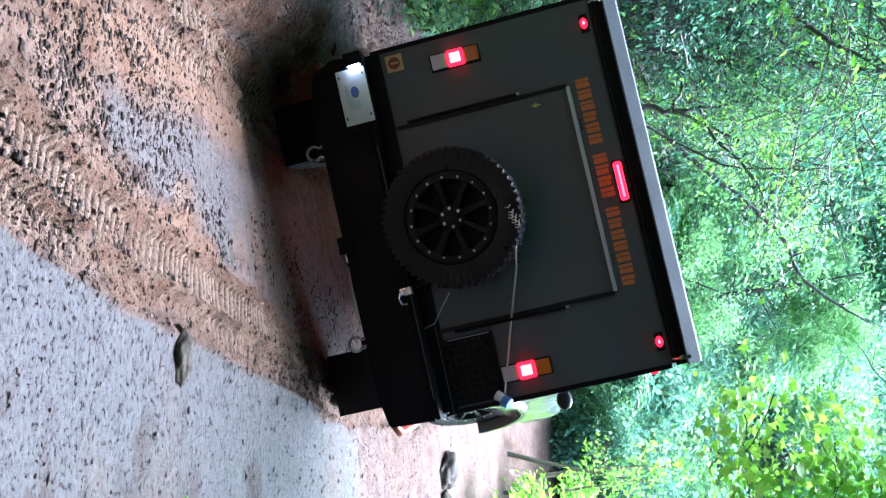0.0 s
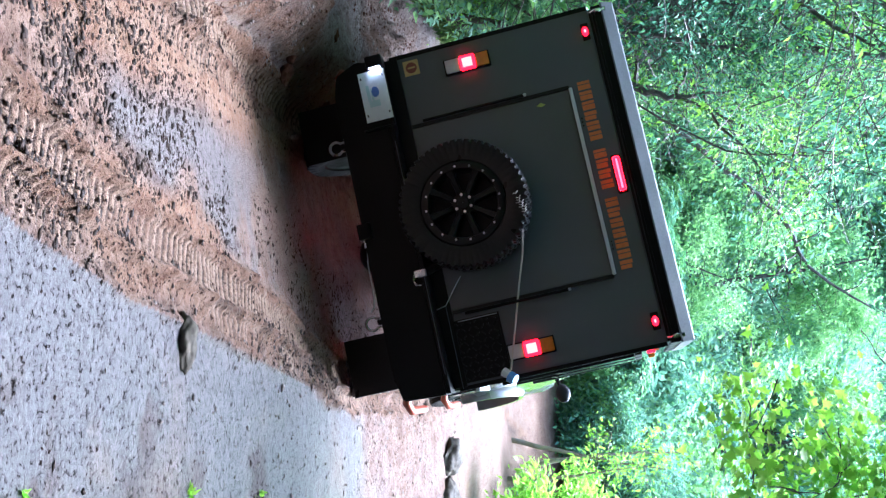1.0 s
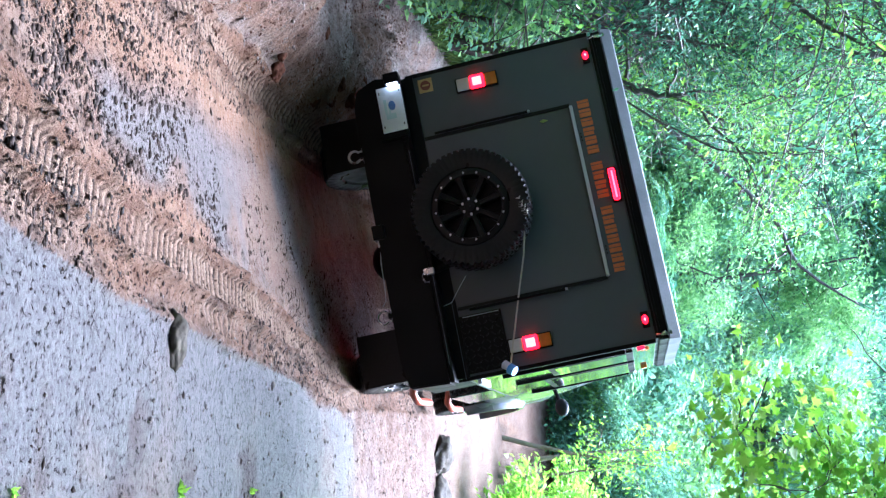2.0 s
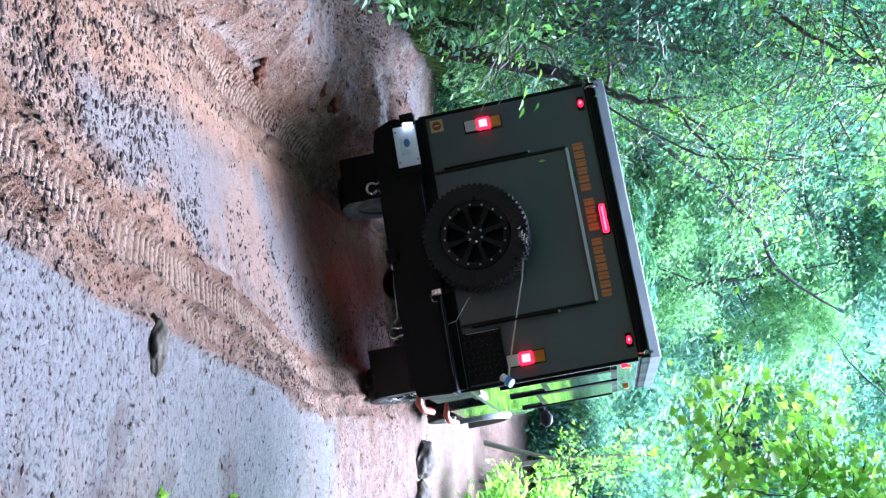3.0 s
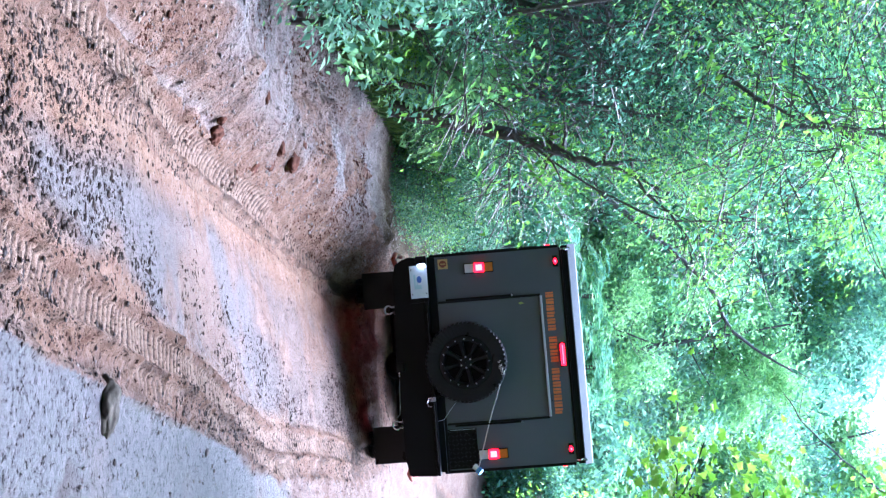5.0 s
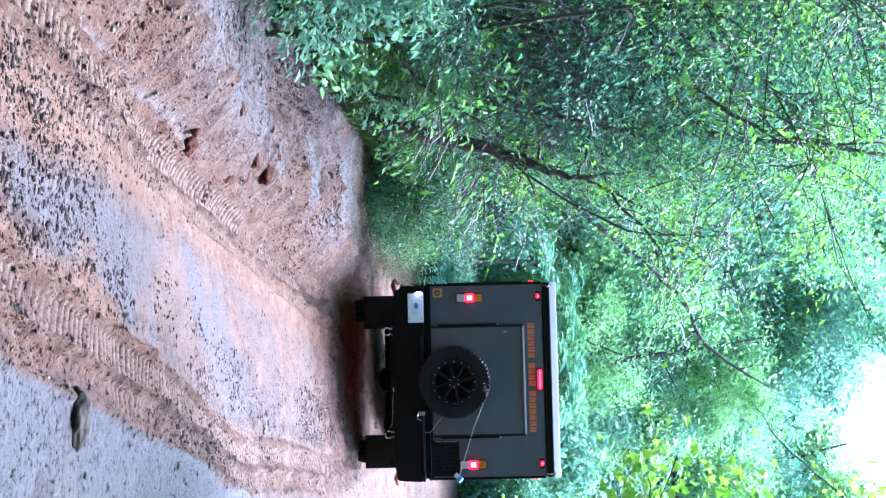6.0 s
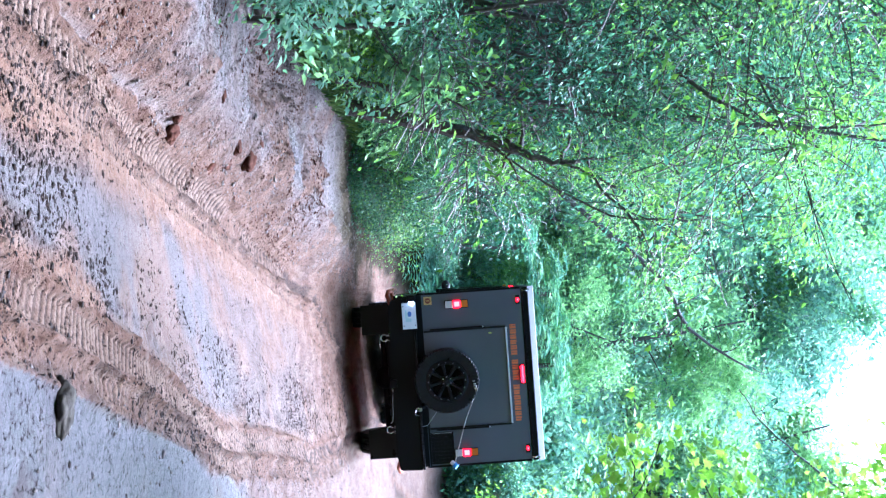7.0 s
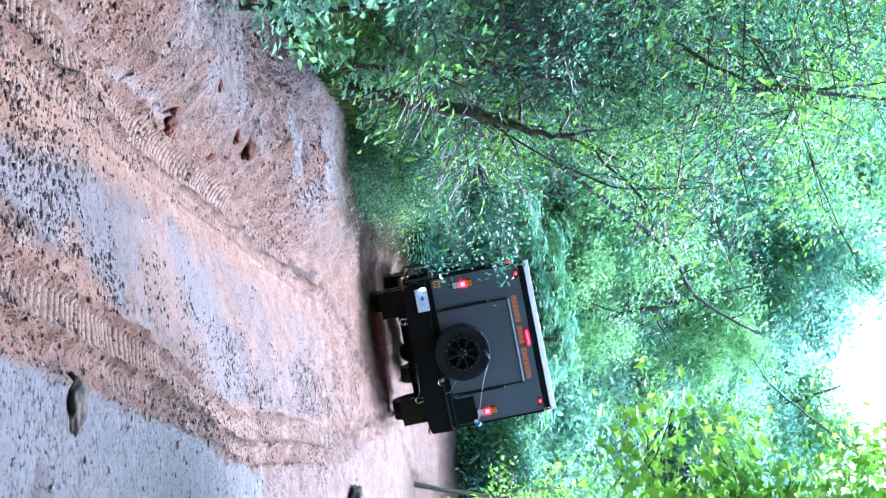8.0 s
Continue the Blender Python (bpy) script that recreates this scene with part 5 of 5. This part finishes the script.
    plain("skirt_edge", truck, M_ROOF, 0.56, 1.09, -0.0245, -0.0215, 0.926, 0.930, 0, "thin paler strip along the edge")
    plain("tow_hitch", truck, M_BLACK, -0.05, 0.05, -0.17, 0.2, 0.50, 0.585, 0.008)
    plain("hitch_edge", truck, M_STEEL, -0.04, 0.10, -0.136, -0.131, 0.520, 0.532, 0.002, "scuffed bare steel edge")
    bm = tube(bmesh.new(), [(0.10, -0.11, 0.53), (0.20, -0.115, 0.515), (0.38, -0.115, 0.51), (0.47, -0.11, 0.50), (0.50, -0.10, 0.47)], 0.0045, 6)
    part("trailer_cable", bm, M_ALU, truck, "grey trailer cable")
    # swing-arm latch
    latch = plain("swing_arm_latch", truck, M_STEEL, 0.32, 0.365, -0.185, -0.15, 0.80, 0.875, 0.006, "bright steel toggle latch")
    part("latch_hook", tube(bmesh.new(), [(0.345, -0.18, 0.80), (0.375, -0.185, 0.79), (0.41, -0.18, 0.80), (0.415, -0.18, 0.83)], 0.006, 6), M_STEEL, latch)
    carrier = part("wheel_carrier", tube(bmesh.new(), [(-0.32, -0.06, 0.80), (-0.30, -0.06, 0.95), (-0.1, -0.06, 1.15), (0, -0.06, 1.21)], 0.032, 8), M_BLACK, truck)
    part("carrier_arm", tube(bmesh.new(), [(0.32, -0.06, 0.86), (0.30, -0.06, 0.95), (0.1, -0.06, 1.15), (0, -0.06, 1.21)], 0.032, 8), M_BLACK, carrier)
    part("carrier_cord", tube(bmesh.new(), [(0.40, -0.03, 1.06), (0.47, -0.028, 1.0), (0.56, -0.028, 0.93), (0.585, -0.03, 0.80)], 0.003, 5), M_ALU, carrier)
    # spare wheel
    wheel("spare_wheel", truck, 0.405, 0.25, (0, -0.20, 1.21), -1)
    # number plate on its holder, with plain bars
    holder = part("plate_holder", prism(bmesh.new(), [(-1.055, 0.70), (-1.02, 0.675), (-0.62, 0.675), (-0.62, 0.88), (-1.055, 0.88)], -0.165, -0.10, 0.008), M_BLACK, truck)
    pl = plain("number_plate", truck, M_PLATE, -0.995, -0.668, -0.176, -0.164, 0.708, 0.882, 0.004, "white number plate with its writing left as bars")
    bm = bmesh.new()
    bmesh.ops.create_icosphere(bm, subdivisions=2, radius=1, matrix=Matrix.LocRotScale((-0.855, -0.1765, 0.80), None, (0.036, 0.0022, 0.026)))
    part("plate_emblem", bm, M_PLATEBLUE, pl, "plain blue shape")
    for x0, x1, z0, z1, m in ((-0.905, -0.80, 0.745, 0.765, M_PLATEMARK), (-0.88, -0.79, 0.772, 0.786, M_PLATEMARK), (-0.80, -0.76, 0.75, 0.82, M_PLATEMARK)):
        plain("plate_bar", pl, m, x0, x1, -0.1772, -0.175, z0, z1, 0)
    for x in (-0.955, -0.71):
        for z in (0.724, 0.866):
            plain("plate_screw", pl, M_BLACK, x - 0.008, x + 0.008, -0.1785, -0.175, z - 0.004, z + 0.004, 0.001)
    lamp = plain("plate_lamp", truck, M_BLACK, -1.085, -1.005, -0.205, -0.10, 0.775, 0.885, 0.012, "lit number plate lamp in a black housing")
    plain("lens", lamp, G_WHITE, -1.018, -1.002, -0.200, -0.172, 0.795, 0.865, 0.003, "glowing white lens")
    # cord from the spare wheel to a small bottle
    bm = tube(bmesh.new(), [(0.17, -0.31, 1.545), (0.25, -0.26, 1.52), (0.36, -0.12, 1.48), (0.52, -0.035, 1.415), (0.70, -0.03, 1.355), (0.90, -0.03, 1.29), (1.04, -0.03, 1.245)], 0.0065, 6)
    cord = part("cord", bm, M_ROPE, truck, "pale thin cord")
    bm = bmesh.new()
    bmesh.ops.create_cone(bm, cap_ends=True, segments=16, radius1=0.030, radius2=0.026, depth=0.05, matrix=pose(1.055, -0.03, 1.215, 20, 40, 0))
    part("bottle_neck", bm, M_WHITEPL, cord, "white plastic neck")
    bm = bmesh.new()
    bmesh.ops.create_cone(bm, cap_ends=True, segments=16, radius1=0.036, radius2=0.034, depth=0.045, matrix=pose(1.09, -0.045, 1.245, 20, 40, 0))
    part("bottle_cap", bm, M_CAP, cord, "blue plastic cap")
    bm = bmesh.new()
    for k in range(10):
        x, z = 0.10 + 0.025 * (k % 3) - 0.01 * k, 1.585 - 0.004 * k
        tube(bm, [(x, -0.335, z), (x + 0.015, -0.342, z - 0.012), (x + 0.008, -0.33, z - 0.028)], 0.003, 4)
    part("cord_knot", bm, M_ROPE, cord)
    # fallen leaf stuck to the hatch
    bm = bmesh.new()
    vs = [bm.verts.new(p) for p in ((-0.545, -0.018, 1.765), (-0.530, -0.024, 1.79), (-0.54, -0.020, 1.825), (-0.557, -0.025, 1.795))]
    bm.faces.new((vs[0], vs[1], vs[2]))
    bm.faces.new((vs[0], vs[2], vs[3]))
    part("stuck_leaf", bm, M_LEAF, truck, "small yellow-green leaf stuck to the panel")
    # cab ahead of the box
    def ring(y, z0, z1, hw, r):
        pts = []
        for cx, cz, a0 in ((hw - r, z1 - r, 0), (-hw + r, z1 - r, 90), (-hw + r, z0 + r, 180), (hw - r, z0 + r, 270)):
            for k in range(4):
                a = radians(a0 + 30 * k)
                pts.append((cx + r * math.cos(a), y, cz + r * math.sin(a)))
        return pts
    bm = tub(bmesh.new(), [ring(2.84, 0.55, 1.85, 0.88, 0.08), ring(2.92, 0.55, 1.92, 0.90, 0.1), ring(3.25, 0.52, 1.92, 0.92, 0.14), ring(3.45, 0.50, 1.80, 0.97, 0.16), ring(3.65, 0.50, 1.50, 1.0, 0.18), ring(3.95, 0.52, 1.28, 1.0, 0.20), ring(4.5, 0.52, 1.24, 0.98, 0.20), ring(4.9, 0.55, 1.18, 0.90, 0.2), ring(5.05, 0.6, 1.12, 0.80, 0.14)])
    cab = smooth(part("cab", bm, M_CAB, car, "pale silver painted cab"), 45)
    for s in (-1, 1):
        plain("side_glass", cab, M_GLASS, s * 0.893 - 0.012, s * 0.893 + 0.012, 2.98, 3.45, 1.35, 1.80, 0.01)
        bm = lathe(bmesh.new(), [(0.40, -0.06), (0.44, -0.06), (0.47, -0.02), (0.47, 0.03), (0.44, 0.05), (0.40, 0.05)], 40)
        bmesh.ops.delete(bm, geom=[v for v in bm.verts if v.co.z < -0.12], context="VERTS")
        bmesh.ops.transform(bm, matrix=pose(s * 0.985, 3.95, 0.45, 0, 0, 90), verts=bm.verts)
        smooth(part("wheel_arch", bm, M_CAB, cab), 40)
        bm = bmesh.new()
        bmesh.ops.create_uvsphere(bm, u_segments=20, v_segments=12, radius=1, matrix=Matrix.LocRotScale((s * 1.15, 3.45, 1.30), None, (0.085, 0.05, 0.065)))
        mir = smooth(part("wing_mirror", bm, M_RUBBER, cab, "black wing mirror"), 60)
        part("mirror_arm", tube(bmesh.new(), [(s * 0.88, 3.5, 1.24), (s * 1.0, 3.48, 1.27), (s * 1.10, 3.45, 1.29)], 0.018, 8), M_BLACK, mir)
        lamp = plain("tail_lamp", car, M_BLACK, s * 0.62 - 0.09, s * 0.62 + 0.09, 2.79, 2.85, 0.62, 0.76, 0.01, "lit red tail lamp of the towing car")
        plain("lens", lamp, G_UNDER, s * 0.62 - 0.08, s * 0.62 + 0.08, 2.78, 2.795, 0.63, 0.75, 0.003, "glowing red lens")
        # front bumper corners, chassis rails
        plain("chassis_rail", truck, M_BLACK, s * 0.45 - 0.035, s * 0.45 + 0.035, 0.10, 2.45, 0.60, 0.74, 0.008)
        plain("chassis_rail", car, M_BLACK, s * 0.45 - 0.035, s * 0.45 + 0.035, 2.95, 4.9, 0.60, 0.74, 0.008)
        bm = tub(bmesh.new(), [[(s * 0.45 + dx, y, z + dz) for dx, dz in ((-0.035, 0), (0.035, 0), (0.035, 0.03), (-0.035, 0.03))] for y, z in ((0.15, 0.58), (0.5, 0.46), (0.9, 0.42), (1.3, 0.47), (1.6, 0.56))])
        part("leaf_spring", bm, M_BLACK, truck)
    plain("drawbar", truck, M_BLACK, -0.05, 0.05, 2.40, 2.98, 0.56, 0.66, 0.008)
    plain("front_bumper", car, M_BLACK, -0.80, 0.80, 5.0, 5.16, 0.52, 0.78, 0.02)
    # axles and tank
    for y in (0.9, 3.95):
        ax = part("axle", tube(bmesh.new(), [(-0.72, y, 0.405), (0.72, y, 0.405)], 0.05, 12), M_BLACK, truck if y < 2 else car)
        bm = bmesh.new()
        bmesh.ops.create_uvsphere(bm, u_segments=20, v_segments=12, radius=1, matrix=Matrix.LocRotScale((0.0 if y < 2 else 0.2, y, 0.41), None, (0.16, 0.17, 0.15)))
        smooth(part("differential", bm, M_BLACK, ax), 60)
    # Unseen red glow added to tint the ground; not a lamp of the trailer.
    lamp = plain("chassis_lamp", truck, M_BLACK, -0.36, -0.22, 0.42, 0.47, 0.50, 0.56, 0.006, "added red glow, unseen under the tray, to redden the ground")
    plain("lens", lamp, G_RED, -0.35, -0.23, 0.43, 0.46, 0.492, 0.501, 0.002, "glowing red lens")
    # Black pieces added under the body to stand in for its deep shade.
    plain("shade_crosspanel", truck, M_BLACK, -0.62, 0.62, 0.18, 0.26, 0.47, 0.62, 0.01)
    for s in (-1, 1):
        plain("shade_well", truck, M_BLACK, s * 0.75 - 0.29, s * 0.75 + 0.29, 0.34, 1.45, 0.83, 0.9, 0.01)
        plain("shade_guard", truck, M_BLACK, s * 0.62 - 0.012, s * 0.62 + 0.012, 0.34, 1.40, 0.50, 0.88, 0.004)
    part("shade_tube", tube(bmesh.new(), [(0.28, 0.45, 0.50), (0.28, 0.50, 0.50), (0.28, 1.15, 0.52), (0.28, 1.2, 0.52)], [0.06, 0.09, 0.09, 0.06], 14), M_BLACK, truck)
    plain("fuel_tank", truck, M_BLACK, -0.38, 0.38, 1.5, 2.3, 0.52, 0.72, 0.03)
    plain("underfloor", car, M_BLACK, -0.86, 0.86, 2.86, 4.9, 0.44, 0.50, 0.01)
    plain("underfloor", truck, M_BLACK, -0.98, 0.98, 0.05, 2.45, 0.84, 0.905, 0.004)
    part("exhaust", tube(bmesh.new(), [(0.66, 2.2, 0.56), (0.64, 1.2, 0.58), (0.60, 0.4, 0.56), (0.60, 0.05, 0.52)], 0.03, 10), M_BLACK, truck)
    # four road wheels; each turns about its own axle
    wheels = []
    for name, x, y in (("road_wheel", -0.83, 0.9), ("road_wheel", 0.83, 0.9), ("road_wheel", -0.82, 3.95), ("road_wheel", 0.82, 3.95)):
        wheels.append((wheel(name, truck if y < 2 else car, 0.405, 0.26, (x, y, 0.405), 1), x, y))
    return truck, car, wheels


TRUCK, CAR, WHEELS = build_truck()

# seconds, place, then yaw, pitch and roll in degrees
TRUCK_ROWS = [
    (0.0, 0.085, 6.824, -0.337, -1.34, 2.62, -12.95),
    (0.5, 0.121, 7.078, -0.357, -3.91, 2.27, -12.85),
    (1.0, 0.093, 7.347, -0.355, -6.79, 2.22, -12.90),
    (2.5, 0.159, 8.392, -0.292, -11.43, 2.90, -11.18),
    (3.0, 0.246, 8.908, -0.248, -12.14, 2.45, -10.76),
    (3.5, 0.379, 9.588, -0.198, -10.33, 1.76, -10.92),
    (4.0, 0.645, 10.286, -0.244, -5.29, 1.47, -10.67),
    (4.5, 0.694, 10.976, -0.176, -2.66, 0.98, -6.13),
    (5.0, 0.699, 11.751, -0.164, -1.55, 0.37, -4.68),
    (6.5, 0.904, 13.879, -0.058, -0.25, -1.68, -0.65),
    (7.0, 1.069, 14.694, -0.045, 1.16, -2.15, -3.75),
    (7.5, 1.145, 15.671, 0.003, 3.02, -2.34, -6.04),
    (8.0, 1.191, 16.705, -0.009, 5.18, -2.04, -8.09),
]


def truck_pose(x, y, z, yaw, pitch, roll):
    return Matrix.Translation((x, y, z)) @ pose(0, 0, 0, 0, 0, yaw) @ pose(0, 0, 0, pitch, 0, 0) @ pose(0, 0, 0, 0, roll, 0)


def motions():
    walk(TRUCK, [(t, truck_pose(*p)) for t, *p in TRUCK_ROWS])
    # the bough is swept forward while the vehicles pass and springs back behind them
    walk(BOUGH, [(t, pose(-1.55, 14.7, 1.55, 0, 0, a)) for t, a in ((0.0, 4), (2.2, 4), (3.0, 70), (6.9, 72), (7.2, 45), (7.5, 8), (7.7, 0), (8.0, 3))])
    ts = [r[0] for r in TRUCK_ROWS]
    # the tow car turns at the coupling and pulls the trailer round behind it
    bend = np.interp(ts, [0.0, 0.5, 1.0, 2.5, 8.0], [-20.0, -16.0, -6.0, 0.0, 0.0])
    walk(CAR, [(t, truck_pose(*p) @ pose(0, 2.5, 0, 0, 0, float(a)) @ pose(0, -2.5, 0)) for (t, *p), a in zip(TRUCK_ROWS, bend)])
    ys = [r[2] for r in TRUCK_ROWS]
    fine = np.arange(0, 8.001, 0.25)
    went = np.interp(fine, ts, ys) - ys[0]
    for ob, x, y in WHEELS:
        out = 90 if x > 0 else -90
        walk(ob, [(float(t), pose(x, y, 0.405) @ pose(0, 0, 0, -math.degrees(d / 0.405), 0, 0) @ pose(0, 0, 0, 0, 0, out)) for t, d in zip(fine, went)])


motions()
